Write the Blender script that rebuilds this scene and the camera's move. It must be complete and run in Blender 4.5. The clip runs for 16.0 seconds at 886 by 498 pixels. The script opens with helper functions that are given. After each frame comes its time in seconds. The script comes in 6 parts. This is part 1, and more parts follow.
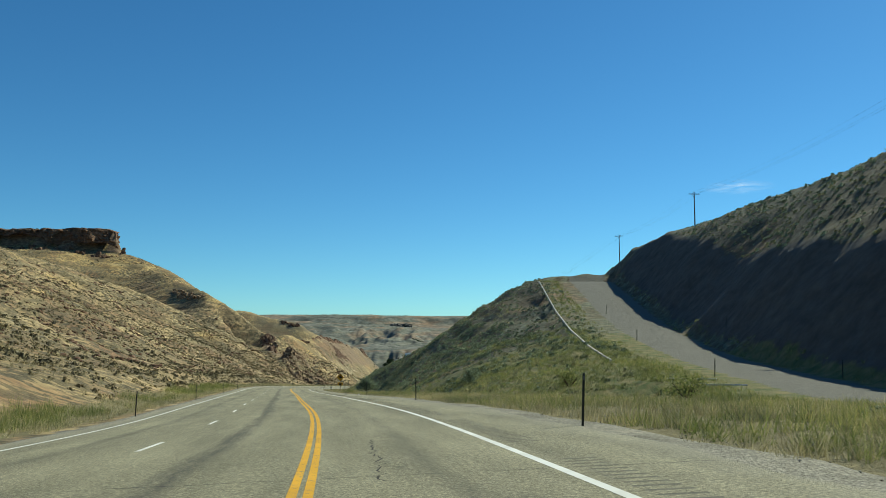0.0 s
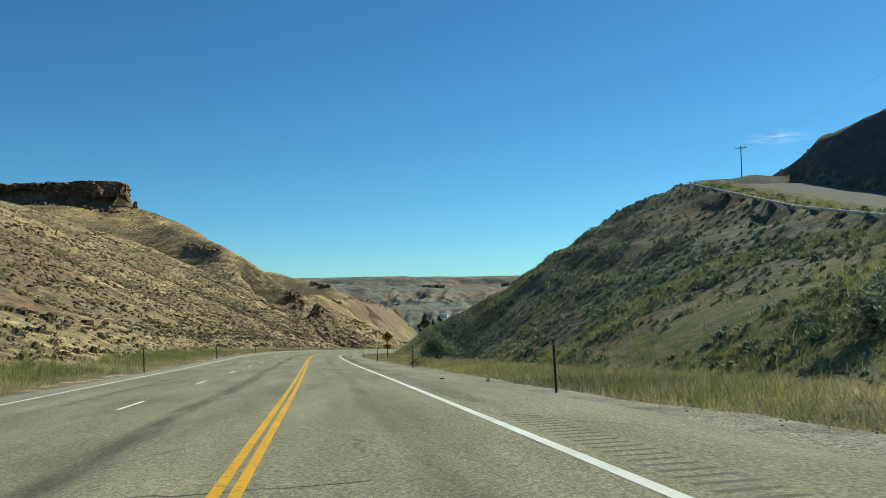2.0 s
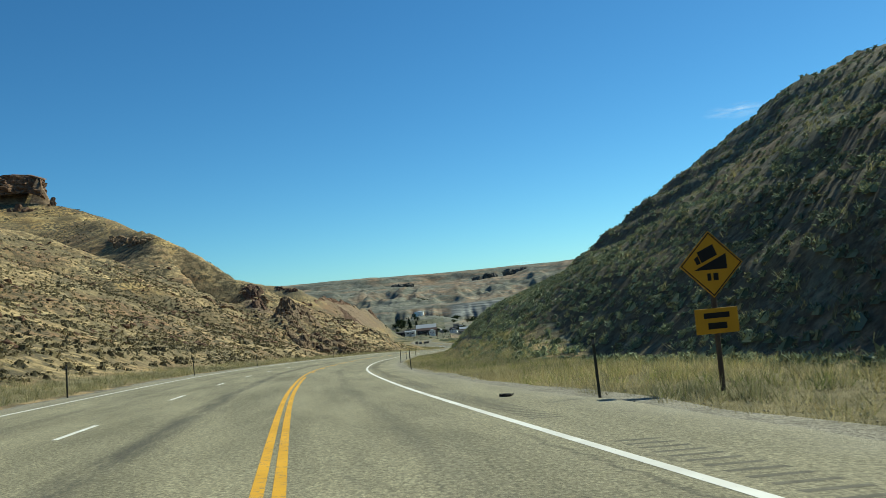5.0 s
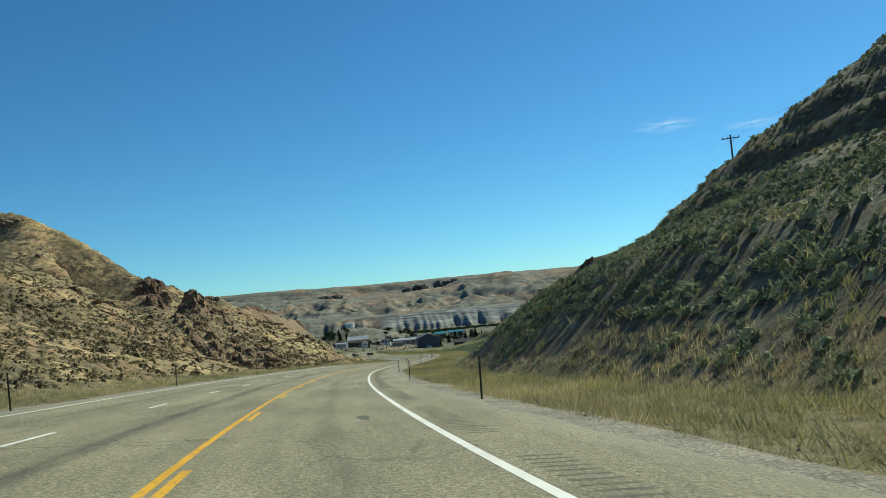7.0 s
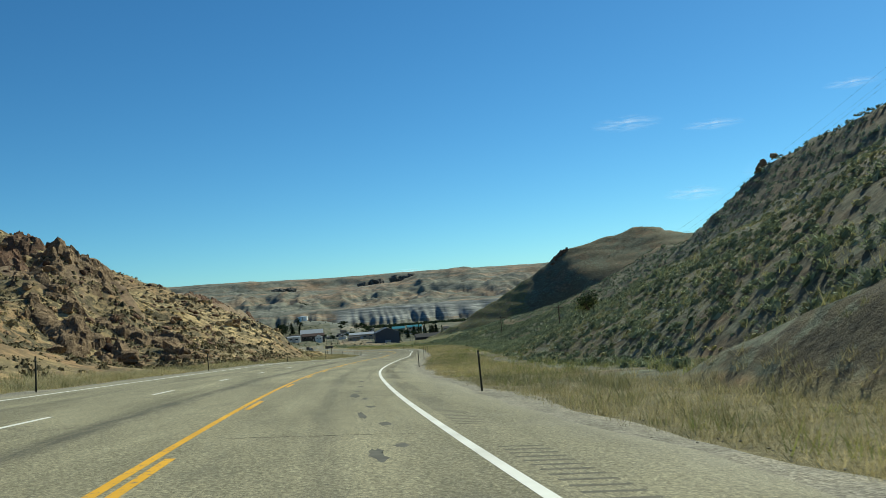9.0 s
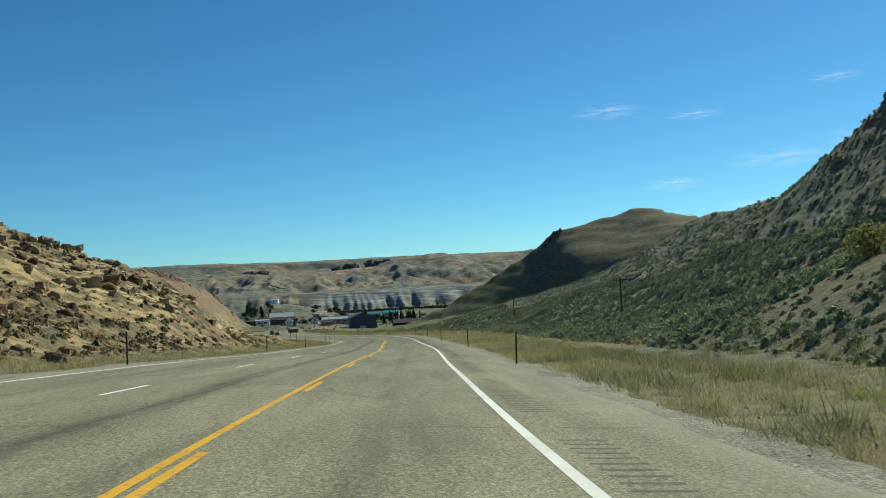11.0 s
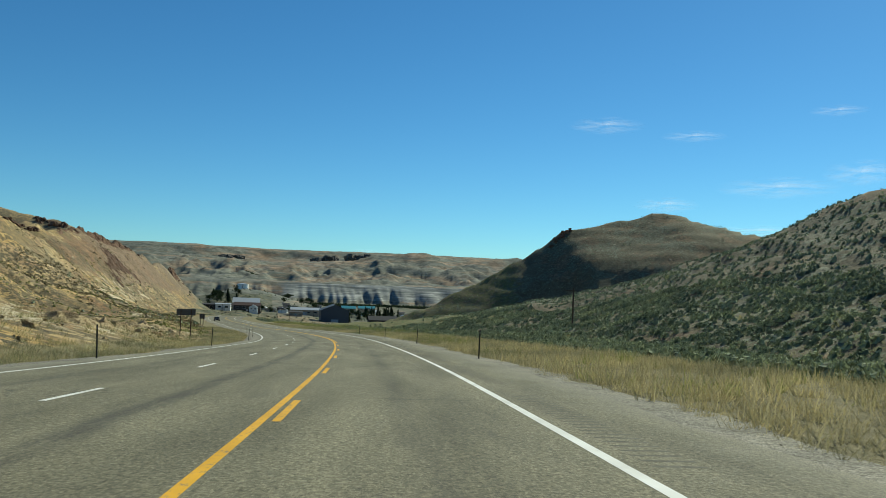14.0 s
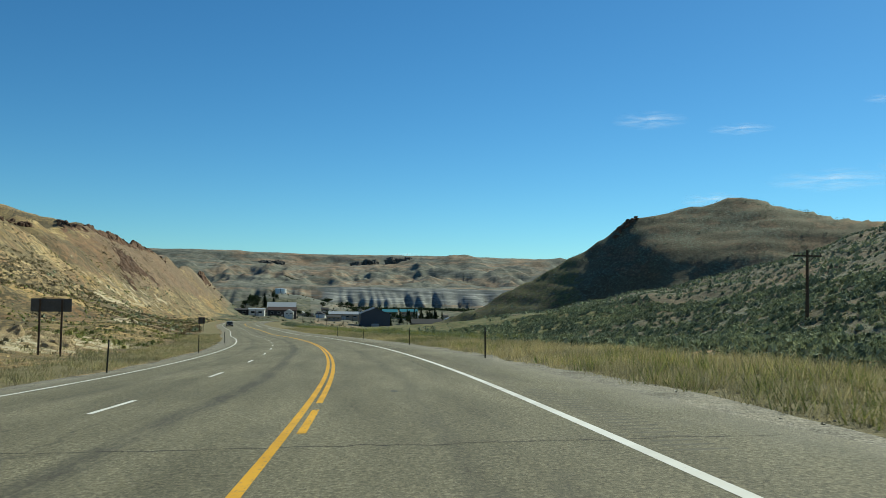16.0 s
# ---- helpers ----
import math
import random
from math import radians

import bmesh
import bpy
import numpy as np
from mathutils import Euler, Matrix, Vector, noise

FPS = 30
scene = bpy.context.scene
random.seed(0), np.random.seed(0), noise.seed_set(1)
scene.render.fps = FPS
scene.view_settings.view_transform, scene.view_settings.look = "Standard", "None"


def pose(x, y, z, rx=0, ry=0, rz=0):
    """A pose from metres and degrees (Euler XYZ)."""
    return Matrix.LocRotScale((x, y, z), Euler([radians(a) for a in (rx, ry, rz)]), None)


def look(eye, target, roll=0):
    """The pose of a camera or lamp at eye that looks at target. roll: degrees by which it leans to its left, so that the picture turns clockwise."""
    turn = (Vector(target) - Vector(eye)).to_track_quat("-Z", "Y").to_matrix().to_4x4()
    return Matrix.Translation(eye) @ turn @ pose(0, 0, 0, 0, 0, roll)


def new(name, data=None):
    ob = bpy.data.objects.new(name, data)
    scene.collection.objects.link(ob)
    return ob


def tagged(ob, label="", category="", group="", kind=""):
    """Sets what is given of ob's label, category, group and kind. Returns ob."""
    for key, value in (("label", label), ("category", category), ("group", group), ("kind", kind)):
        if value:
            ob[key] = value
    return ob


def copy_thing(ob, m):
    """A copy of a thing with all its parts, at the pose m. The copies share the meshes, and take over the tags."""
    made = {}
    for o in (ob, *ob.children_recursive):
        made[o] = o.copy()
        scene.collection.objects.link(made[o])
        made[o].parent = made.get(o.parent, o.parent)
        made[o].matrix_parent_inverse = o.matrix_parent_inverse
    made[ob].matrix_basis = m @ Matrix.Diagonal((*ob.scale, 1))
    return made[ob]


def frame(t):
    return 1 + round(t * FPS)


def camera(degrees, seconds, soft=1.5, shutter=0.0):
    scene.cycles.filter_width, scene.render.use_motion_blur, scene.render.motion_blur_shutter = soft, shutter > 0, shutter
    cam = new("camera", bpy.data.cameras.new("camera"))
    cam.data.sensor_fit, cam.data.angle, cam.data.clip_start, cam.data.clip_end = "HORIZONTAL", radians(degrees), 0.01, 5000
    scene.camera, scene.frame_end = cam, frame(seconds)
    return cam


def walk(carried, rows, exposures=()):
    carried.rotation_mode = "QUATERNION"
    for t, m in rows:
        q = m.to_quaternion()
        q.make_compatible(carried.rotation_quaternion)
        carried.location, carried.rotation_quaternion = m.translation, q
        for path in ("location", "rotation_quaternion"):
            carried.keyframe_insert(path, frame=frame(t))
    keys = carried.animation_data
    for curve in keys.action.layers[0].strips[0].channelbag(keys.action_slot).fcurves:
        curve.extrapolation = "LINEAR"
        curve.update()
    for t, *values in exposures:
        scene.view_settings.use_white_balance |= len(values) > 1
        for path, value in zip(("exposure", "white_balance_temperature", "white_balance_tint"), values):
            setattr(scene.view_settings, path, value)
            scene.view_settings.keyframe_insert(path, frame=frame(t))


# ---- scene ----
cam = camera(55.0, 16.0, soft=0.6, shutter=0.04)
# seconds, eye, yaw, pitch, roll
ROWS = [
    (0, -0.00, 0.00, 1.22, 0.00, 6.00, -0.14),
    (0.5, -2.01, 15.09, 0.48, 0.34, 5.16, -0.93),
    (1, -4.19, 30.13, -0.27, 0.62, 4.22, -1.94),
    (1.5, -6.61, 45.16, -1.05, 1.48, 3.74, -1.05),
    (2, -9.04, 60.17, -1.86, 2.00, 3.43, 0.87),
    (2.5, -11.86, 75.14, -2.67, 2.07, 3.72, 2.53),
    (3, -14.76, 90.08, -3.46, 2.59, 4.24, 3.07),
    (3.5, -17.66, 105.04, -4.26, 2.57, 3.95, 3.71),
    (4, -20.50, 120.02, -5.04, 1.82, 3.42, 3.96),
    (4.2, -21.63, 126.01, -5.36, 1.36, 3.16, 4.22),
    (6.3, -31.93, 189.03, -8.69, -3.59, 3.59, 5.57),
    (6.5, -32.52, 195.04, -9.01, -4.17, 3.63, 5.46),
    (7, -33.87, 210.04, -9.84, -5.35, 3.68, 5.15),
    (7.5, -34.88, 225.09, -10.67, -6.24, 3.65, 4.44),
    (8, -35.53, 240.13, -11.52, -6.81, 3.55, 3.68),
    (8.5, -35.88, 255.18, -12.38, -7.47, 3.39, 3.93),
    (9, -36.00, 270.42, -13.27, -8.33, 3.20, 4.15),
    (9.5, -35.93, 285.77, -14.15, -8.80, 3.00, 3.62),
    (10, -35.64, 301.14, -15.01, -9.05, 2.40, 3.08),
    (10.2, -35.46, 307.28, -15.35, -9.17, 2.21, 3.13),
    (12.3, -29.00, 371.21, -18.81, -11.70, 2.87, 1.49),
    (12.5, -28.35, 377.32, -19.15, -11.85, 3.02, 1.07),
    (13, -26.72, 392.59, -20.00, -11.87, 3.05, -0.72),
    (13.5, -24.98, 407.73, -20.83, -11.40, 2.54, -1.91),
    (14, -23.32, 422.77, -21.65, -11.16, 2.47, -2.21),
    (14.5, -21.78, 437.92, -22.44, -10.84, 2.84, -2.71),
    (15, -20.35, 453.12, -23.24, -9.96, 3.29, -2.96),
    (15.5, -18.96, 468.30, -24.05, -8.86, 3.26, -2.15),
    (16, -17.79, 483.44, -24.88, -8.47, 2.61, -1.13),
]
walk(cam, [(t, pose(x, y, z, 90 + pitch, 0, yaw) @ pose(0, 0, 0, 0, 0, -roll)) for t, x, y, z, yaw, pitch, roll in ROWS],
     [(0, 0.16, 6500, -6), (4, 0.16, 6500, -6), (11, 0.03, 6500, -6), (16, 0.0, 6500, -6)])

# ---------------------------------------------------------------- light
SUN_AZ, SUN_EL = 50.0, 37.0
world = bpy.data.worlds.new("world")
scene.world = world
world.use_nodes = True
wn = world.node_tree.nodes
sky = wn.new("ShaderNodeTexSky")
sky.sky_type = "NISHITA"
sky.sun_disc = False
sky.sun_elevation, sky.sun_rotation = radians(SUN_EL), radians(SUN_AZ)
sky.altitude, sky.air_density, sky.dust_density, sky.ozone_density = 1900, 1.0, 0.5, 2.5
wn["Background"].inputs["Strength"].default_value = 0.100
deep = wn.new("ShaderNodeHueSaturation")
deep.inputs["Saturation"].default_value = 1.15
world.node_tree.links.new(sky.outputs["Color"], deep.inputs["Color"])
tint = wn.new("ShaderNodeMix")
tint.data_type, tint.blend_type = "RGBA", "MULTIPLY"
tint.inputs[0].default_value = 1.0
tint.inputs[7].default_value = (0.53, 0.84, 1.0, 1)
world.node_tree.links.new(deep.outputs["Color"], tint.inputs[6])
world.node_tree.links.new(tint.outputs[2], wn["Background"].inputs["Color"])
sun_data = bpy.data.lights.new("sun", "SUN")
sun_data.energy, sun_data.angle, sun_data.color = 5.0, radians(0.53), (1.0, 0.93, 0.79)
sun = new("sun", sun_data)
sun.matrix_world = look((600 * math.sin(radians(SUN_AZ)), 600 * math.cos(radians(SUN_AZ)), 600 * math.tan(radians(SUN_EL))), (0, 0, 0))


# ---------------------------------------------------------------- materials
def material(name, rough=0.9, metal=0.0):
    m = bpy.data.materials.new(name)
    m.use_nodes = True
    b = m.node_tree.nodes["Principled BSDF"]
    b.inputs["Roughness"].default_value = rough
    b.inputs["Metallic"].default_value = metal
    b.inputs["Specular IOR Level"].default_value = 0.25
    return m, m.node_tree, b


def node(tree, kind, **values):
    n = tree.nodes.new(kind)
    for key, value in values.items():
        n.inputs[key].default_value = value
    return n


def noise_of(tree, scale, detail=6.0, rough=0.6, vector=None):
    n = node(tree, "ShaderNodeTexNoise", Scale=scale, Detail=detail, Roughness=rough)
    if vector is None:
        vector = tree.nodes.new("ShaderNodeTexCoord").outputs["Object"]
    tree.links.new(vector, n.inputs["Vector"])
    return n.outputs["Fac"]


def ramp(tree, source, stops):
    r = tree.nodes.new("ShaderNodeValToRGB")
    e = r.color_ramp.elements
    while len(e) < len(stops):
        e.new(0.5)
    for item, (at, c) in zip(e, stops):
        item.position = at
        item.color = (*c, 1) if isinstance(c, tuple) else (c, c, c, 1)
    tree.links.new(source, r.inputs["Fac"])
    return r.outputs["Color"]


def mix(tree, fac, a, b, blend="MIX"):
    m = tree.nodes.new("ShaderNodeMix")
    m.data_type, m.blend_type = "RGBA", blend
    for socket, value in ((m.inputs[0], fac), (m.inputs[6], a), (m.inputs[7], b)):
        if isinstance(value, (tuple, float, int)):
            socket.default_value = (*value, 1) if isinstance(value, tuple) else value
        else:
            tree.links.new(value, socket)
    return m.outputs[2]


def sums(tree, how, a, b):
    m = tree.nodes.new("ShaderNodeMath")
    m.operation = how
    for socket, value in zip(m.inputs, (a, b)):
        if isinstance(value, (float, int)):
            socket.default_value = value
        else:
            tree.links.new(value, socket)
    return m.outputs[0]


def bump(tree, shader, height, strength=0.5, distance=0.05):
    b = node(tree, "ShaderNodeBump", Strength=strength, Distance=distance)
    tree.links.new(height, b.inputs["Height"])
    tree.links.new(b.outputs["Normal"], shader.inputs["Normal"])


def stretched(tree, scale, source="Object"):
    m = tree.nodes.new("ShaderNodeMapping")
    m.inputs["Scale"].default_value = scale
    tree.links.new(tree.nodes.new("ShaderNodeTexCoord").outputs[source], m.inputs["Vector"])
    return m.outputs["Vector"]


def plain(name, colour, rough=0.8, metal=0.0, vary=0.15, scale=3.0):
    m, t, b = material(name, rough, metal)
    dark = tuple(c * (1 - vary) for c in colour)
    light = tuple(min(1, c * (1 + vary)) for c in colour)
    t.links.new(ramp(t, noise_of(t, scale), [(0.3, dark), (0.7, light)]), b.inputs["Base Color"])
    return m


def leafy(name, colours, rough=0.9, thinness=0.38):
    """Leaves and blades: each takes its own tone."""
    m, t, b = material(name, rough)
    pick = t.nodes.new("ShaderNodeNewGeometry").outputs["Random Per Island"]
    tone = ramp(t, pick, [(k / (len(colours) - 1), c) for k, c in enumerate(colours)])
    patch = ramp(t, noise_of(t, 0.12, 3), [(0.35, (0.62, 0.66, 0.66)), (0.65, (1.3, 1.23, 1.06))])
    colour = mix(t, 1.0, tone, patch, "MULTIPLY")
    t.links.new(colour, b.inputs["Base Color"])
    thin = t.nodes.new("ShaderNodeBsdfTranslucent")
    t.links.new(colour, thin.inputs["Color"])
    both = t.nodes.new("ShaderNodeMixShader")
    both.inputs[0].default_value = thinness
    t.links.new(b.outputs[0], both.inputs[1])
    t.links.new(thin.outputs[0], both.inputs[2])
    t.links.new(both.outputs[0], t.nodes["Material Output"].inputs["Surface"])
    return m


def cloud_material():
    """Thin ice cloud: white where it is dense, clear at its ragged rim."""
    m, t, b = material("thin_cloud", 1.0)
    where = t.nodes.new("ShaderNodeTexCoord")
    rim = node(t, "ShaderNodeVectorMath")
    rim.operation = "LENGTH"
    t.links.new(where.outputs["Object"], rim.inputs[0])
    fade = ramp(t, rim.outputs["Value"], [(0.1, 1.0), (1.0, 0.0)])
    wisp = ramp(t, noise_of(t, 1.0, 8, 0.62, stretched(t, (1.3, 2.4, 1.0))), [(0.42, 0.0), (0.75, 0.5)])
    glow = node(t, "ShaderNodeBsdfTranslucent", Color=(0.95, 0.96, 1.0, 1))
    clear = t.nodes.new("ShaderNodeBsdfTransparent")
    both = t.nodes.new("ShaderNodeMixShader")
    t.links.new(sums(t, "MULTIPLY", fade, wisp), both.inputs[0])
    t.links.new(clear.outputs[0], both.inputs[1])
    t.links.new(glow.outputs[0], both.inputs[2])
    t.links.new(both.outputs[0], t.nodes["Material Output"].inputs["Surface"])
    return m


def stone(name, low, high, scale=0.5):
    m, t, b = material(name, 0.92)
    big = ramp(t, noise_of(t, scale, 8, 0.65), [(0.3, low), (0.7, high)])
    vary = ramp(t, t.nodes.new("ShaderNodeObjectInfo").outputs["Random"], [(0.0, (0.75, 0.75, 0.75)), (1.0, (1.2, 1.17, 1.12))])
    tone = mix(t, 1.0, big, vary, "MULTIPLY")
    layer = ramp(t, noise_of(t, 1.0, 4, 0.6, stretched(t, (0.3, 0.3, 3.0))), [(0.42, (0.6, 0.57, 0.55)), (0.55, (1.0, 1.0, 1.0))])
    t.links.new(mix(t, 0.6, tone, layer, "MULTIPLY"), b.inputs["Base Color"])
    bump(t, b, noise_of(t, scale * 4, 8, 0.7), 0.9, 0.5)
    return m


def ground_material():
    """Dry earth; the land-cover weights of the sheet choose between its kinds."""
    m, t, b = material("dry_hillside", 0.96)

    def cover(name):
        a = t.nodes.new("ShaderNodeAttribute")
        a.attribute_name = name
        return a.outputs["Fac"]

    def worn(name, scale, reach=1.4):
        k = sums(t, "ADD", cover(name), sums(t, "MULTIPLY", sums(t, "SUBTRACT", noise_of(t, scale, 8, 0.68), 0.5), reach))
        return ramp(t, k, [(0.40, 0.0), (0.62, 1.0)])

    soil = ramp(t, noise_of(t, 0.035, 8), [(0.30, (0.24, 0.168, 0.09)), (0.43, (0.38, 0.272, 0.142)), (0.52, (0.54, 0.41, 0.212)), (0.60, (0.46, 0.325, 0.166)), (0.72, (0.44, 0.26, 0.144))])
    dry = ramp(t, noise_of(t, 0.8, 6, 0.7), [(0.35, (0.75, 0.75, 0.72)), (0.65, (1.2, 1.2, 1.15))])
    both = mix(t, 1.0, soil, dry, "MULTIPLY")
    straw = ramp(t, noise_of(t, 0.021, 7, 0.66), [(0.50, 0.0), (0.60, 1.0)])
    both = mix(t, sums(t, "MULTIPLY", straw, 0.65), both, ramp(t, noise_of(t, 1.1, 6, 0.7), [(0.35, (0.28, 0.207, 0.105)), (0.65, (0.53, 0.405, 0.215))]))
    both = mix(t, worn("sagey", 0.2), both, ramp(t, noise_of(t, 1.1, 8, 0.75), [(0.38, (0.085, 0.094, 0.064)), (0.49, (0.145, 0.158, 0.105)), (0.58, (0.22, 0.225, 0.15)), (0.68, (0.32, 0.295, 0.19))]))
    both = mix(t, worn("ochre", 0.25), both, mix(t, 1.0, ramp(t, noise_of(t, 0.065, 8, 0.66), [(0.36, (0.16, 0.15, 0.075)), (0.44, (0.30, 0.18, 0.095)), (0.50, (0.40, 0.31, 0.155)), (0.57, (0.27, 0.19, 0.10)), (0.64, (0.52, 0.44, 0.28))]), ramp(t, noise_of(t, 0.7, 9, 0.75), [(0.36, (0.5, 0.48, 0.44)), (0.64, (1.25, 1.22, 1.18))]), "MULTIPLY"))
    both = mix(t, worn("golden", 0.06, 2.0), both, mix(t, 1.0, ramp(t, noise_of(t, 0.09, 7, 0.65), [(0.36, (0.29, 0.19, 0.085)), (0.5, (0.52, 0.36, 0.15)), (0.64, (0.59, 0.45, 0.21))]), ramp(t, noise_of(t, 1.4, 8, 0.75), [(0.36, (0.6, 0.58, 0.52)), (0.64, (1.2, 1.18, 1.12))]), "MULTIPLY"))
    both = mix(t, worn("redearth", 0.08, 2.0), both, mix(t, 1.0, ramp(t, noise_of(t, 0.12, 7, 0.65), [(0.38, (0.17, 0.10, 0.062)), (0.5, (0.30, 0.175, 0.095)), (0.62, (0.38, 0.255, 0.14))]), ramp(t, noise_of(t, 0.9, 8, 0.75), [(0.38, (0.5, 0.48, 0.45)), (0.62, (1.2, 1.18, 1.15))]), "MULTIPLY"))
    # patches of brush, red earth and pale earth over all of it
    grain = ramp(t, noise_of(t, 0.9, 8, 0.75), [(0.36, (0.45, 0.45, 0.45)), (0.64, (1.3, 1.28, 1.22))])
    wide = stretched(t, (1.0, 1.0, 1.0))
    patch = ramp(t, noise_of(t, 0.034, 6, 0.62, wide), [(0.47, 0.0), (0.535, 1.0)])
    both = mix(t, sums(t, "MULTIPLY", patch, 0.62), both, mix(t, 1.0, (0.17, 0.138, 0.08), grain, "MULTIPLY"))
    red = ramp(t, noise_of(t, 0.047, 5, 0.6, stretched(t, (1.0, -1.0, 1.3))), [(0.53, 0.0), (0.6, 1.0)])
    both = mix(t, sums(t, "MULTIPLY", red, 0.6), both, mix(t, 1.0, (0.29, 0.165, 0.09), grain, "MULTIPLY"))
    brush = ramp(t, noise_of(t, 0.62, 6, 0.68), [(0.455, 0.0), (0.52, 1.0)])
    thick = ramp(t, noise_of(t, 0.04, 4, 0.6, stretched(t, (-1.0, 1.0, 1.0))), [(0.38, 0.5), (0.58, 1.0)])
    both = mix(t, sums(t, "MULTIPLY", brush, thick), both, ramp(t, noise_of(t, 2.2, 5, 0.7), [(0.38, (0.056, 0.047, 0.029)), (0.62, (0.155, 0.13, 0.074))]))
    both = mix(t, worn("whiterock", 0.22, 2.8), both, ramp(t, noise_of(t, 1.6, 8, 0.75), [(0.36, (0.30, 0.235, 0.13)), (0.5, (0.52, 0.44, 0.28)), (0.62, (0.66, 0.59, 0.43))]))
    both = mix(t, worn("verge", 0.6), both, ramp(t, noise_of(t, 1.3, 6), [(0.3, (0.14, 0.122, 0.06)), (0.7, (0.26, 0.22, 0.112))]))
    both = mix(t, worn("lush", 0.3), both, ramp(t, noise_of(t, 0.9, 6), [(0.35, (0.08, 0.11, 0.035)), (0.65, (0.22, 0.18, 0.08))]))
    # much darker grey over the steep cut above the escape ramp
    both = mix(t, worn("dark_cut", 0.3), both, ramp(t, noise_of(t, 0.5, 8, 0.7), [(0.3, (0.06, 0.055, 0.048)), (0.7, (0.13, 0.12, 0.10))]))
    both = mix(t, worn("gravel", 1.0), both, ramp(t, noise_of(t, 6.0, 6, 0.75), [(0.3, (0.10, 0.096, 0.083)), (0.7, (0.20, 0.193, 0.167))]))
    both = mix(t, worn("rock", 0.5), both, ramp(t, noise_of(t, 1.0, 8, 0.7, stretched(t, (0.35, 0.35, 0.9))), [(0.32, (0.07, 0.05, 0.036)), (0.5, (0.20, 0.14, 0.092)), (0.66, (0.36, 0.265, 0.17))]))
    # the far country: haze put into the colour as greyer tones, with bands of pale and rusty earth
    strata = ramp(t, noise_of(t, 1.0, 6, 0.62, stretched(t, (0.0045, 0.0035, 0.05))), [(0.34, (0.10, 0.11, 0.095)), (0.42, (0.19, 0.19, 0.155)), (0.48, (0.13, 0.14, 0.115)), (0.55, (0.20, 0.18, 0.135)), (0.60, (0.27, 0.19, 0.125)), (0.65, (0.28, 0.255, 0.20)), (0.72, (0.14, 0.13, 0.11))])
    spots = ramp(t, noise_of(t, 0.028, 9, 0.75), [(0.4, (0.5, 0.52, 0.52)), (0.6, (1.25, 1.22, 1.18))])
    rusty = ramp(t, noise_of(t, 1.0, 5, 0.6, stretched(t, (0.0055, 0.003, 0.011))), [(0.53, 0.0), (0.64, 0.5)])
    strata = mix(t, rusty, strata, (0.30, 0.19, 0.115))
    both = mix(t, cover("far"), both, mix(t, 1.0, strata, spots, "MULTIPLY"))
    both = mix(t, worn("valley", 0.018, 1.8), both, ramp(t, noise_of(t, 0.11, 8, 0.72), [(0.36, (0.045, 0.055, 0.032)), (0.5, (0.095, 0.10, 0.06)), (0.64, (0.22, 0.20, 0.13))]))
    pale = ramp(t, noise_of(t, 1.0, 6, 0.7, stretched(t, (0.012, 0.012, 0.28))), [(0.36, (0.075, 0.085, 0.082)), (0.5, (0.165, 0.175, 0.168)), (0.64, (0.34, 0.345, 0.325))])
    both = mix(t, worn("pale", 0.02), both, pale)
    t.links.new(both, b.inputs["Base Color"])
    bump(t, b, noise_of(t, 0.8, 8, 0.72), 0.7, 0.45)
    return m


